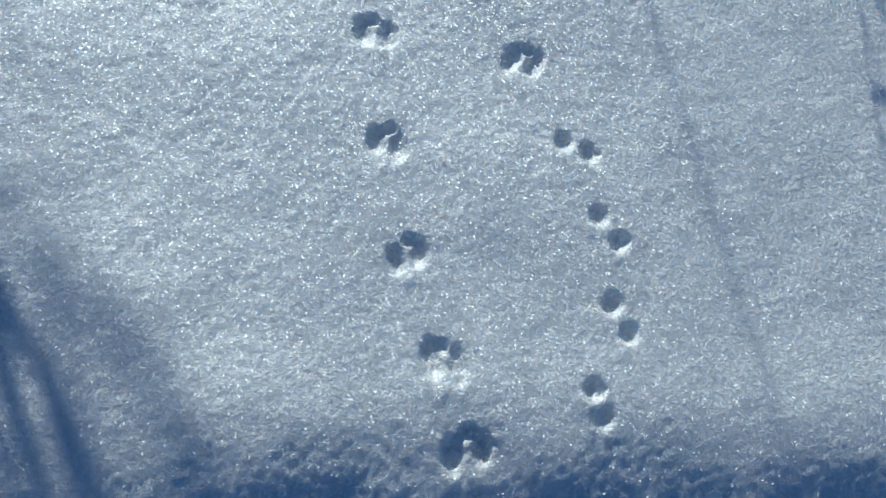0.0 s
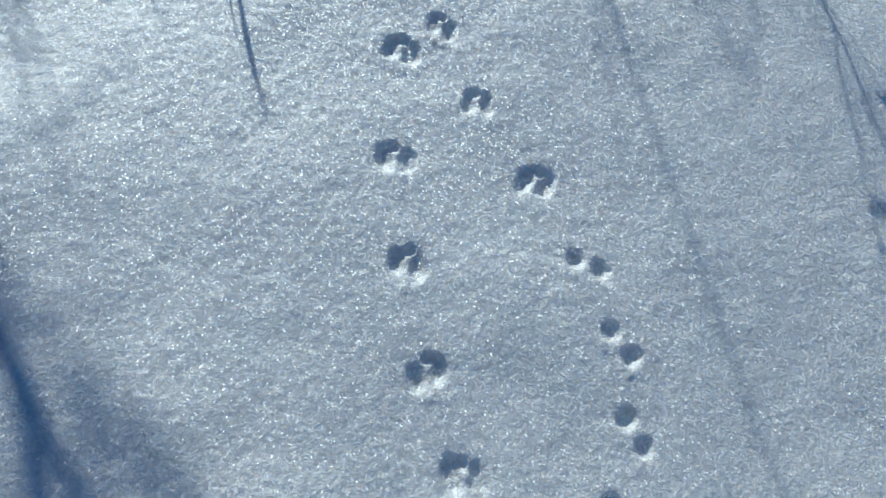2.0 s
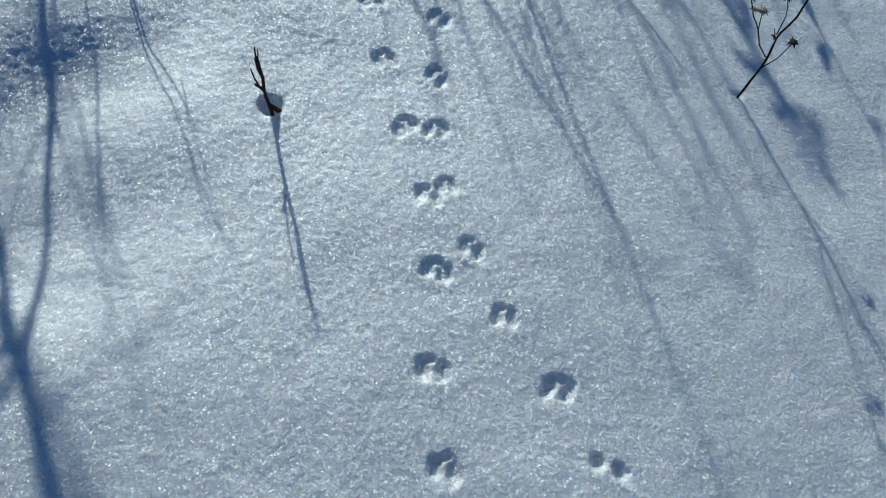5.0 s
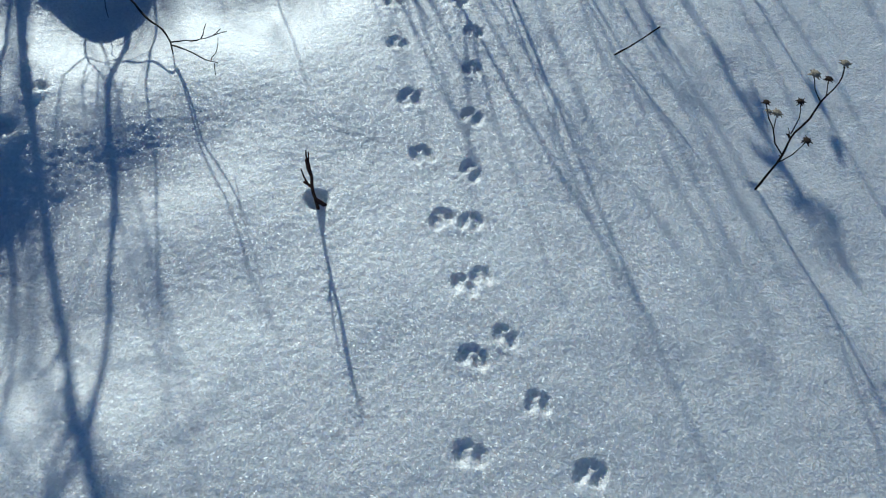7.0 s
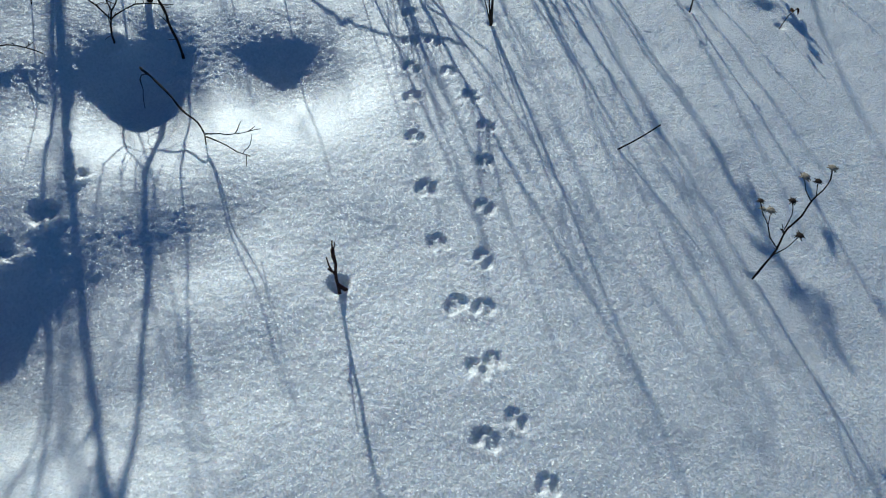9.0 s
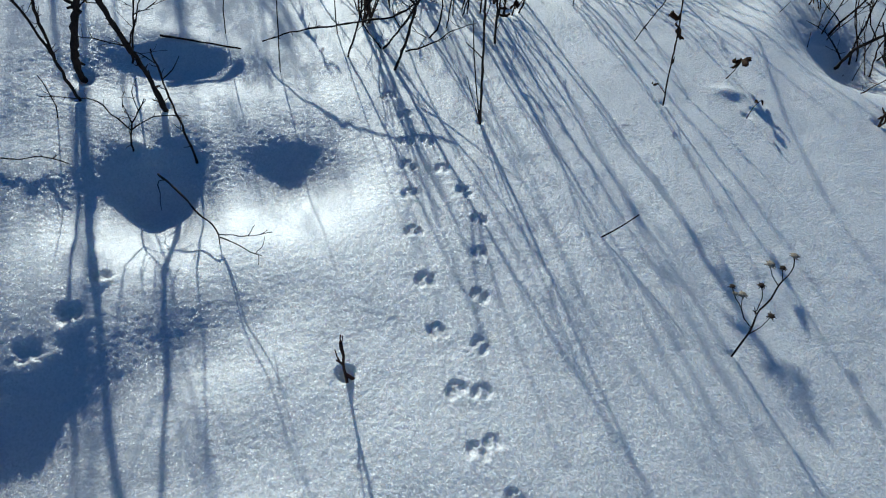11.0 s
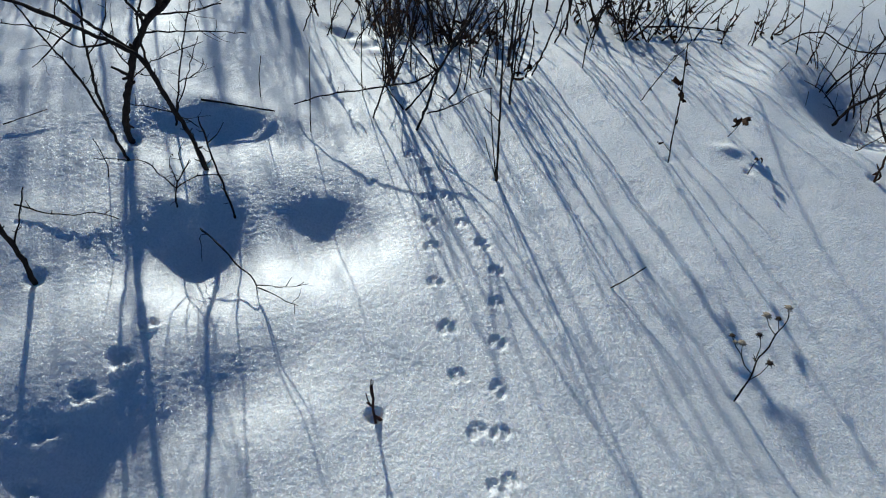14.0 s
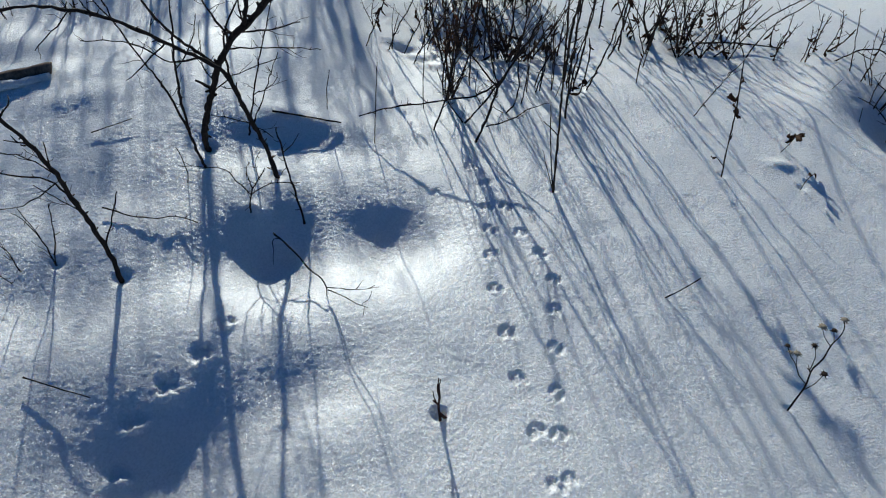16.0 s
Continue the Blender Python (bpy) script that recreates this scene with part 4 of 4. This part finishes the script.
# ---- the dry flower ----
flower = thing("dry_flower", 0.632, 1.146, "dried branching wildflower with straw-coloured seed heads", "weed")
for kind, r0, r1, pts in (
    ("s", 0.0034, 0.0016, [(0, -0.012), (0.001, 0.0), (0.005, 0.049), (0.010, 0.106), (0.004, 0.166), (0.004, 0.185), (0.017, 0.227), (0.016, 0.275), (0.025, 0.307), (0.026, 0.340), (0.018, 0.364)]),
    ("b", 0.0018, 0.0012, [(0.008, 0.116), (-0.021, 0.151), (-0.041, 0.191), (-0.064, 0.224), (-0.085, 0.262)]),
    ("b", 0.0014, 0.0010, [(-0.041, 0.191), (-0.052, 0.232)]),
    ("b", 0.0016, 0.0011, [(-0.001, 0.180), (-0.004, 0.228), (-0.020, 0.266)]),
    ("b", 0.0014, 0.0011, [(0.014, 0.276), (-0.010, 0.307), (-0.025, 0.336)]),
    ("b", 0.0014, 0.0011, [(0.020, 0.288), (0.006, 0.325)]),
    ("b", 0.0016, 0.0011, [(0.010, 0.089), (0.030, 0.118), (0.040, 0.155)]),
    ("b", 0.0013, 0.0008, [(0.000, 0.168), (-0.006, 0.185), (-0.013, 0.197)])):
    stem(flower, kind, r0, r1, [(a, 0.0, b) for a, b in pts], BARK, wobble=0.0007, thick=0.85)


def seed_head(owner, x, z, size, seed, open_head):
    """A dry daisy head: a dome of seeds over ragged, drooping bracts."""
    rnd = random.Random(seed)
    bm = bmesh.new()
    bmesh.ops.create_uvsphere(bm, u_segments=12, v_segments=7, radius=size)
    for v in bm.verts:
        v.co.z *= 0.38
        v.co *= 1 + rnd.uniform(-0.08, 0.08)
        v.co += Vector((x, 0, z))
    head = part("seed_head", bm, STRAW if open_head else WEED, owner, "pale straw seed head" if open_head else "dark dry seed head")
    for i in range(11):
        a = 6.283 * i / 11 + rnd.uniform(-0.2, 0.2)
        out = Vector((math.cos(a), math.sin(a), rnd.uniform(-0.5, 0.25)))
        bm = bmesh.new()
        c = Vector((x, 0, z - size * 0.15))
        tube(bm, [c + out * size * 0.6, c + out * size * 1.05, c + out * size * rnd.uniform(1.25, 1.6) + Vector((0, 0, rnd.uniform(-0.4, 0.2) * size))], size * 0.22, size * 0.07, 4)
        part("bract", bm, STRAW if open_head else WEED, head)


for i, (x, z, size, pale) in enumerate(((-0.087, 0.268, 0.0070, 0), (-0.054, 0.240, 0.0095, 1), (-0.072, 0.243, 0.0065, 1), (-0.022, 0.273, 0.0078, 0), (-0.027, 0.345, 0.0100, 1), (0.004, 0.334, 0.0072, 0), (0.015, 0.373, 0.0090, 1), (0.041, 0.163, 0.0090, 0))):
    seed_head(flower, x, z, size * 0.9, 40 + i, pale)
leaves(flower, [(0.004, 0.0, 0.172), (0.008, 0.0, 0.10)], 0.022, 12, "shrivelled dark leaf", WEED)

# ---- the leaning stick, the drooping twig and lying twigs ----
stick = thing("leaning_stick", 0.343, 1.505, "thin straight dark stick leaning out of snow", "stick")
stem(stick, "s", 0.0022, 0.0018, [(-0.008, 0, -0.012), (0, 0, 0), (0.043, -0.002, 0.045), (0.087, 0, 0.093)], BARK, wobble=0.0008, thick=1.0)

droop = thing("drooping_twig", -0.83, 1.57, "dark knotted twig drooping over a snow hollow", "twig")
droop.location.z = 0.0
for kind, r0, r1, pts in (
    ("b", 0.0018, 0.0009, [(-0.023, 0.006, 0.107), (-0.047, 0.024, 0.087), (-0.056, 0.026, 0.070), (-0.055, 0.021, 0.043), (-0.057, 0.012, 0.020), (-0.060, 0.008, -0.010)]),
    ("s", 0.0030, 0.0022, [(-0.023, 0.006, 0.107), (0.035, -0.050, 0.107), (0.086, -0.103, 0.093), (0.132, -0.148, 0.100), (0.152, -0.172, 0.084)]),
    ("b", 0.0018, 0.0008, [(0.152, -0.172, 0.084), (0.196, -0.210, 0.124), (0.255, -0.264, 0.180), (0.299, -0.305, 0.228), (0.332, -0.316, 0.249)]),
    ("b", 0.0011, 0.0007, [(0.258, -0.267, 0.183), (0.286, -0.288, 0.243)]),
    ("b", 0.0010, 0.0007, [(0.299, -0.305, 0.228), (0.321, -0.316, 0.255)]),
    ("b", 0.0018, 0.0010, [(0.157, -0.178, 0.081), (0.204, -0.222, 0.109), (0.240, -0.258, 0.126), (0.276, -0.293, 0.148), (0.297, -0.314, 0.164)]),
    ("b", 0.0011, 0.0007, [(0.276, -0.293, 0.149), (0.302, -0.314, 0.200), (0.312, -0.316, 0.233)]),
    ("b", 0.0011, 0.0008, [(0.285, -0.302, 0.153), (0.281, -0.304, 0.121)]),
    ("b", 0.0018, 0.0011, [(0.152, -0.172, 0.084), (0.150, -0.176, 0.054), (0.159, -0.187, 0.049)])):
    stem(droop, kind, r0, r1, pts, BARK, wobble=0.0015, thick=1.0)


def lying(name, label, pts, r, lift=0.012, material=BARK, twigs=0):
    """A twig that lies on the snow along a line of places."""
    x0, y0 = pts[0]
    ob = thing(name, x0, y0, label, "twig")
    z0 = float(ground(x0, y0))
    line = [(x - x0, y - y0, float(ground(x, y)) - z0 + lift) for x, y in pts]
    stem(ob, "s", r, r * 0.6, line, material, twigs, 0.05, wobble=0.0008, thick=1.0)
    return ob


lying("lying_twig", "thin crooked twig lying on the snow", [(-1.395, 1.634), (-1.331, 1.616), (-1.248, 1.615), (-1.191, 1.634), (-1.124, 1.625)], 0.0026, twigs=1)
lying("lying_twig", "short dark twig lying over a snow dip", [(-1.385, 1.025), (-1.307, 1.011), (-1.237, 1.001)], 0.0024)
lying("lying_twig", "small dark twig lying on snow", [(-1.546, 1.98), (-1.457, 2.036)], 0.0022)
lying("snowy_stick", "snow-dusted thin stick lying on a drift", [(-0.969, 2.185), (-0.861, 2.198), (-0.761, 2.212)], 0.0040, 0.006)

lying("fallen_branch", "dark straight dead branch lying behind the snow bank", [(0.84, 3.36), (1.02, 3.40), (1.24, 3.38)], 0.005, 0.03)

# ---- an old log, half under snow ----
log = thing("fallen_log", -1.83, 2.30, "weathered brown log half buried in snow", "log")
log_line = [(-0.52, -0.24), (-0.34, -0.15), (-0.17, -0.07), (-0.02, 0.0)]
log_line = [(x, y, float(ground(-1.83 + x, 2.30 + y)) - log.location.z) for x, y in log_line]
bm = bmesh.new()
tube(bm, smooth_line([(x, y, z + 0.004) for x, y, z in log_line], 0.03, 0.004, random.Random(3)), 0.042, 0.024, 12, 0.10, random.Random(8))
part("trunk", bm, LOG, log)
bm = bmesh.new()
tube(bm, smooth_line([(x + 0.01, y - 0.045, z - 0.004) for x, y, z in log_line], 0.03, 0.004, random.Random(5)), 0.036, 0.016, 12, 0.12, random.Random(9))
part("snow_cap", bm, SNOW, log, "thick drift of snow")

# ---- the brown thicket behind the end of the tracks ----
leaves(leafy_b, [(0.004, 0.0, 0.21), (0.0, 0.0, 0.15)], 0.075, 21, "long narrow hanging withered leaf", width=0.12, hang=2.0)
leaves(leafy_b, [(-0.02, 0.0, 0.05), (-0.03, 0.01, 0.06), (0.01, 0.0, 0.05), (-0.01, -0.01, 0.04), (-0.04, 0.0, 0.05)], 0.036, 22, "curled brown dead leaf", hang=0.6)
stem(leafy_a, "s", 0.0026, 0.0012, [(0.04, 0.0, 0.41), (0.07, 0.0, 0.60), (0.09, 0.0, 0.80)], WEED, 2, seed=3)
stem(leafy_a, "s", 0.0022, 0.0012, [(-0.02, 0.0, 0.41), (0.0, 0.01, 0.55), (0.01, 0.0, 0.68)], WEED, 2, seed=4)
leaves(stalk_b, [(0.004, 0, 0.10), (0.004, 0, 0.09)], 0.022, 23, "small dark pod")
leaves(stalk_c, [(0.012, 0, 0.02), (0.012, 0, 0.03)], 0.022, 24, "small dark pod")
leaves(dip_d, [(0.0, 0.0, 0.03), (0.005, 0.0, 0.04), (-0.005, 0.0, 0.03)], 0.05, 25, "frayed brown leaf sheath")
for n, k in enumerate((tuft_a, tuft_b, tuft_c, dip_c, bank_a, bank_b, bank_c)):
    leaves(k, [(0.012 * i, 0.0, 0.035 * i) for i in range(1, 6)], 0.036, 60 + n, "ragged brown dead leaf", hang=0.6)
BACK = "dense brown thicket shrub of dead canes in snow"
for n, (x, y, count, h, spread, r, dead, top, foot, lean) in enumerate((
    (-0.385, 2.50, 7, 0.55, 0.22, 0.0042, 1, 0.10, 0.018, 0.24), (-0.36, 2.56, 4, 0.45, 0.3, 0.0034, 1, 0.10, 0.02, 0.1),
    (-0.40, 2.93, 15, 0.42, 0.35, 0.0036, 40, 0.34, 0.045, 0.12), (-0.33, 2.99, 13, 0.40, 0.35, 0.0036, 26, 0.30, 0.04, 0.1),
    (-0.17, 2.85, 12, 0.42, 0.40, 0.0040, 30, 0.14, 0.040, 0.0), (-0.10, 2.89, 10, 0.42, 0.40, 0.0040, 24, 0.14, 0.040, 0.12), (-0.03, 2.97, 8, 0.40, 0.5, 0.0036, 10, 0.12, 0.04, 0.2),
    (0.09, 2.90, 7, 0.22, 0.6, 0.0030, 14, 0.10, 0.04, 0.0), (-0.05, 2.64, 3, 0.42, 0.3, 0.0030, 0, 0.1, 0.03, 0.1), (0.05, 2.62, 3, 0.45, 0.25, 0.0032, 1, 0.1, 0.03, 0.1),
    (-0.53, 3.06, 8, 0.30, 0.5, 0.0032, 8, 0.15, 0.05, 0.2), (-0.20, 3.14, 8, 0.32, 0.4, 0.0036, 8, 0.15, 0.06, 0.0))):
    y += 0.10 if y > 2.8 else 0.0
    bush = thicket(x, y, BACK, count, h, spread * 1.7, r, 100 + n, twigs=2, foot=foot * 1.25, lean=(lean, -0.05))
    rnd = random.Random(300 + n)
    leaves(bush, [(rnd.gauss(0, foot) + lean * 0.1, rnd.gauss(0, foot * 0.7), top * rnd.random() ** 1.4) for _ in range(dead)], 0.052, 330 + n, "crumpled rusty dead leaf", BROWN_LEAF if n in (2, 3) else DRY_LEAF, 0.19, 0.7)
# low, leafy shrubs added out of view to shade the hollow behind the canes
for n, (x, y) in enumerate(((-0.52, 3.46), (-0.40, 3.42), (-0.28, 3.46), (-0.16, 3.44), (-0.04, 3.48))):
    y += 0.10
    bush = thicket(x, y, "unseen low twiggy shrub added to shade the snow hollow", 16, 0.32, 0.4, 0.0040, 600 + n, twigs=4, foot=0.07)
    rnd = random.Random(620 + n)
    leaves(bush, [(rnd.gauss(0, 0.06), rnd.gauss(0, 0.05), 0.05 + 0.28 * rnd.random()) for _ in range(30)], 0.045, 640 + n, "crumpled brown dead leaf", None, 0.24, 0.5)
# single stems that lean to one side, with a bundle of leaves on one
for n, (x, y, h, lean) in enumerate(((-0.75, 2.77, 0.24, 0.42), (-0.66, 2.81, 0.32, 0.50), (-0.60, 2.86, 0.34, 0.55), (-0.545, 2.72, 0.20, 0.6), (-0.53, 2.86, 0.36, 0.35), (-0.50, 2.93, 0.34, 0.45))):
    y += 0.06
    leaner = thing("dead_stem", x, y, "dark dead stem leaning out of lumpy snow", "stem", "leaning stems")
    stem(leaner, "s", 0.0026, 0.0016, [(0, 0, -0.01), (lean * h * 0.3, 0, h * 0.33), (lean * h * 0.66, 0.01, h * 0.66), (lean * h, 0.01, h)], BARK, 1, 0.06, n, wobble=0.002, thick=1.2)
    if n == 0:
        leaves(leaner, [(0.05 + 0.012 * (i % 4), 0.0, 0.12 + 0.014 * i) for i in range(9)], 0.05, 77, "dark curled hanging leaf", None, 0.17, 0.9)
TANGLE = "tangled dark dead shrub with withered leaves on a snow bank"
for n, (x, y, count, h, dead) in enumerate(((0.46, 3.16, 3, 0.36, 5), (0.54, 3.10, 3, 0.34, 8), (0.62, 3.12, 4, 0.38, 9), (0.70, 3.06, 3, 0.32, 8), (0.76, 3.14, 4, 0.36, 8), (0.86, 3.10, 2, 0.30, 6), (0.93, 3.18, 3, 0.26, 4), (0.66, 3.30, 5, 0.26, 8), (0.80, 3.34, 5, 0.26, 8), (0.90, 3.42, 4, 0.26, 6), (1.02, 3.36, 3, 0.22, 4), (1.24, 3.24, 2, 0.2, 4), (1.45, 3.2, 3, 0.24, 4))):
    y += 0.22
    bush = thicket(x, y, TANGLE, count, h * 1.2, 0.6, 0.0042, 140 + n, BARK if n % 3 else CANE, twigs=2, foot=0.035, lean=(0.4, 0.0))
    rnd = random.Random(350 + n)
    leaves(bush, [(rnd.gauss(0, 0.035), rnd.gauss(0, 0.03), 0.12 * rnd.random() ** 1.5) for _ in range(dead * 2)], 0.052, 370 + n, "curled brown dead leaf", None, 0.15, 0.7)
for n, (x, y, count, h) in enumerate(((1.58, 2.95, 4, 0.5), (1.78, 2.50, 4, 0.5), (1.72, 2.85, 5, 0.55))):
    thicket(x, y, "arching dark bare shrub in a snow dip", count, h, 0.7, 0.0042, 180 + n, BARK, "bare_shrub", "dip shrubs", 0.06, 3, (0.3, 0), 0.3)
for n, (x, y, count, h) in enumerate(((-0.66, 2.9, 2, 0.2), (-0.72, 3.05, 2, 0.25), (-1.95, 2.75, 3, 0.25), (-2.2, 2.7, 3, 0.3))):
    thicket(x, y, "few thin dry stalks sticking out of snow", count, h, 0.4, 0.0028, 260 + n, WEED, "dry_weed", "stalks", 0.03, 1)
for n, (x, y, count, h) in enumerate(((-2.9, 3.15, 3, 0.5), (-2.45, 3.1, 2, 0.45), (-2.1, 3.05, 2, 0.45), (-1.75, 3.1, 2, 0.4))):
    thicket(x, y, "few bare slender stems standing in snow", count, h, 0.5, 0.0045, 400 + n, BARK, "bare_shrub", "far shrubs", 0.06, 4)
# shrubs added out of view to throw soft shade over the left side
for n, (x, y, count, h) in enumerate(((-1.62, 4.60, 9, 1.15), (-1.42, 4.75, 9, 1.10), (-2.35, 4.7, 7, 1.3), (-2.75, 4.4, 7, 1.2), (-2.05, 4.45, 8, 1.1), (-2.55, 5.0, 9, 1.5), (-3.05, 4.7, 9, 1.4), (-1.85, 5.1, 8, 1.4), (-3.3, 4.2, 8, 1.2))):
    bush = thicket(x, y, "unseen bare shrub with some withered leaves, added to shade the snow", count + 4, h, 0.35, 0.0065, 410 + n, BARK, "bare_shrub", "far shrubs", 0.12, 10)
    rnd = random.Random(430 + n)
    leaves(bush, [(rnd.uniform(-0.25, 0.25), rnd.uniform(-0.2, 0.2), h * rnd.uniform(0.5, 1.0)) for _ in range(count)], 0.05, 450 + n)


# ---- taller saplings added out of view, so that their shadows reach over the snow ----
def shadow_sapling(x, y, height, radius, seed, lean=(0.0, 0.0), boughs=6):
    ob = thing("shadow_sapling", x, y, "tall thin leafless tree added out of view to cast shadows", "tree", "saplings")
    rnd = random.Random(seed)
    line = grown(rnd, height, lean[0], lean[1], 0.05)
    bm = bmesh.new()
    tube(bm, line, radius * 0.8, radius * 0.3, 8, 0.06, rnd)
    part("trunk", bm, BARK, ob)
    for i in range(boughs):
        k = rnd.randrange(len(line) // 3, len(line) - 1)
        a = rnd.uniform(0, 6.283)
        size = height * rnd.uniform(0.2, 0.4)
        bough = [line[k] + p for p in grown(rnd, size, 0.9 * math.cos(a), 0.9 * math.sin(a), 0.14)[1:]]
        bough.insert(0, line[k])
        bm = bmesh.new()
        tube(bm, bough, radius * 0.4, radius * 0.15, 6, 0.1, rnd)
        side_twigs(bm, bough, rnd, 5, size * 0.4, radius * 0.16)
        part("bough", bm, BARK, ob)
    return ob


for n, (x, y, h, r, lx, ly) in enumerate(((-2.15, 4.6, 1.6, 0.012, 0.05, 0.0), (-0.62, 4.0, 0.9, 0.006, 0.1, 0.0), (1.5, 4.6, 1.5, 0.009, 0.0, 0.0), (-2.6, 4.9, 1.7, 0.012, 0.0, 0.0))):
    shadow_sapling(x, y, h, r, 500 + n, (lx, ly))


# ---- added stems, mostly out of view, bent so their shadows fit the camera's view ----
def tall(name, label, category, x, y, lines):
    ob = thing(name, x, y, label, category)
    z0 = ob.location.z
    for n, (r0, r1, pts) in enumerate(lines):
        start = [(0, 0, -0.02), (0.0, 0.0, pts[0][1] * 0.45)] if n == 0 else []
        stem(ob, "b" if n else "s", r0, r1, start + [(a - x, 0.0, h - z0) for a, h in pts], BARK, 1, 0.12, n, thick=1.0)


tall("shadow_sapling", "tall forked leafless tree added out of view to cast shadows", "tree", -1.707, 3.9, [(0.011, 0.009, [(-1.707, 1.150), (-1.706, 1.250), (-1.633, 1.362), (-1.574, 1.405), (-1.521, 1.465), (-1.453, 1.505), (-1.404, 1.521), (-1.355, 1.551), (-1.295, 1.608)]), (0.011, 0.006, [(-1.436, 1.509), (-1.425, 1.529), (-1.443, 1.605), (-1.467, 1.668)]), (0.010, 0.006, [(-1.518, 1.469), (-1.508, 1.541), (-1.507, 1.597), (-1.517, 1.668)]), (0.006, 0.003, [(-1.706, 1.250), (-1.787, 1.310), (-1.859, 1.369), (-1.931, 1.429)]), (0.005, 0.003, [(-1.706, 1.250), (-1.727, 1.310), (-1.729, 1.369), (-1.751, 1.429)]), (0.007, 0.003, [(-1.633, 1.362), (-1.705, 1.421), (-1.718, 1.469)])])
tall("shadow_sapling", "slender leafless tree added out of view to cast shadows", "tree", -1.481, 3.4, [(0.006, 0.003, [(-1.439, 0.771), (-1.400, 0.862), (-1.389, 0.938), (-1.369, 0.979), (-1.328, 1.049), (-1.300, 1.158)]), (0.003, 0.002, [(-1.325, 0.724), (-1.344, 0.801), (-1.361, 0.893), (-1.362, 0.929)])])
tall("shadow_sapling", "straight leafless tree added out of view to cast shadows", "tree", -1.683, 3.4, [(0.009, 0.006, [(-1.641, 0.741), (-1.610, 0.754), (-1.602, 0.802), (-1.597, 0.893), (-1.631, 0.917)])])
tall("shadow_cane", "tall dark cane added in a brown thicket for its shadow", "cane", 0.173, 3.02, [(0.005, 0.0035, [(0.215, 0.500), (0.213, 0.576), (0.211, 0.646), (0.205, 0.682), (0.199, 0.729), (0.195, 0.762)]), (0.003, 0.0016, [(0.085, 0.772), (0.091, 0.832), (0.073, 0.906)]), (0.0035, 0.002, [(0.005, 0.605), (0.069, 0.625), (0.141, 0.642)])])
tall("shadow_cane", "tall forked cane added in a brown thicket for its shadow", "cane", -0.236, 2.92, [(0.0034, 0.002, [(-0.194, 0.540), (-0.188, 0.614), (-0.185, 0.677), (-0.155, 0.701), (-0.127, 0.747), (-0.103, 0.785), (-0.069, 0.826), (-0.026, 0.843)]), (0.0022, 0.0014, [(-0.080, 0.542), (-0.063, 0.596), (0.008, 0.629), (0.007, 0.686), (-0.017, 0.752)])])
tall("shadow_cane", "tall cane with withered tip added on a snow bank for its shadow", "cane", 0.407, 3.2, [(0.005, 0.003, [(0.449, 0.504), (0.447, 0.548), (0.458, 0.573), (0.460, 0.606), (0.442, 0.663)])])
tall("shadow_cane", "tall thin cane added beside the tracks for its shadow", "cane", -0.294, 2.62, [(0.0034, 0.0016, [(-0.252, 0.449), (-0.223, 0.515), (-0.209, 0.587), (-0.200, 0.647), (-0.202, 0.683), (-0.218, 0.729), (-0.230, 0.764), (-0.258, 0.814)])])
tall("shadow_cane", "tall bare cane added behind a thicket for its shadow", "cane", -0.035, 3.4, [(0.0042, 0.0026, [(-0.005, 0.393), (-0.014, 0.56), (-0.042, 0.724), (-0.05, 0.844), (-0.034, 0.94)]), (0.0026, 0.0014, [(-0.03, 0.66), (0.03, 0.74), (0.06, 0.83)])])
tall("shadow_cane", "tall bare cane added behind a thicket for its shadow", "cane", -0.31, 3.4, [(0.0042, 0.0028, [(-0.315, 0.45), (-0.298, 0.657), (-0.318, 0.765), (-0.33, 0.88)]), (0.0024, 0.0014, [(-0.30, 0.60), (-0.24, 0.70), (-0.22, 0.78)])])
tall("shadow_cane", "tall slanting bare cane added on a snow bank for its shadow", "cane", 0.33, 3.4, [(0.0045, 0.0026, [(0.323, 0.311), (0.293, 0.511), (0.246, 0.681), (0.21, 0.80)])])
tall("shadow_cane", "tall slanting bare cane added on a snow bank for its shadow", "cane", 1.01, 3.4, [(0.0045, 0.0026, [(0.98, 0.18), (0.88, 0.30), (0.762, 0.43), (0.66, 0.58), (0.625, 0.70)])])
# added stalk: its leafy top, out of view, casts the wide shadow near the flower
shadow_weed = thing("tall_weed", 0.2, 2.69, "tall dark weed stalk added for the shadow of its leafy top", "weed")
stem(shadow_weed, "s", 0.0028, 0.0016, [(0.0, 0.0, 0.0), (0.05, 0.0, 0.165), (0.08, 0.0, 0.295), (0.096, 0.0, 0.395), (0.105, 0.0, 0.48), (0.105, 0.0, 0.53), (0.11, 0.0, 0.58), (0.132, 0.0, 0.63)], WEED, 2, 0.06, seed=131)
leaves(shadow_weed, [(0.11, 0.0, 0.44 + 0.017 * i) for i in range(12)], 0.07, 132, "long withered hanging leaf", None, 0.2, 0.5)
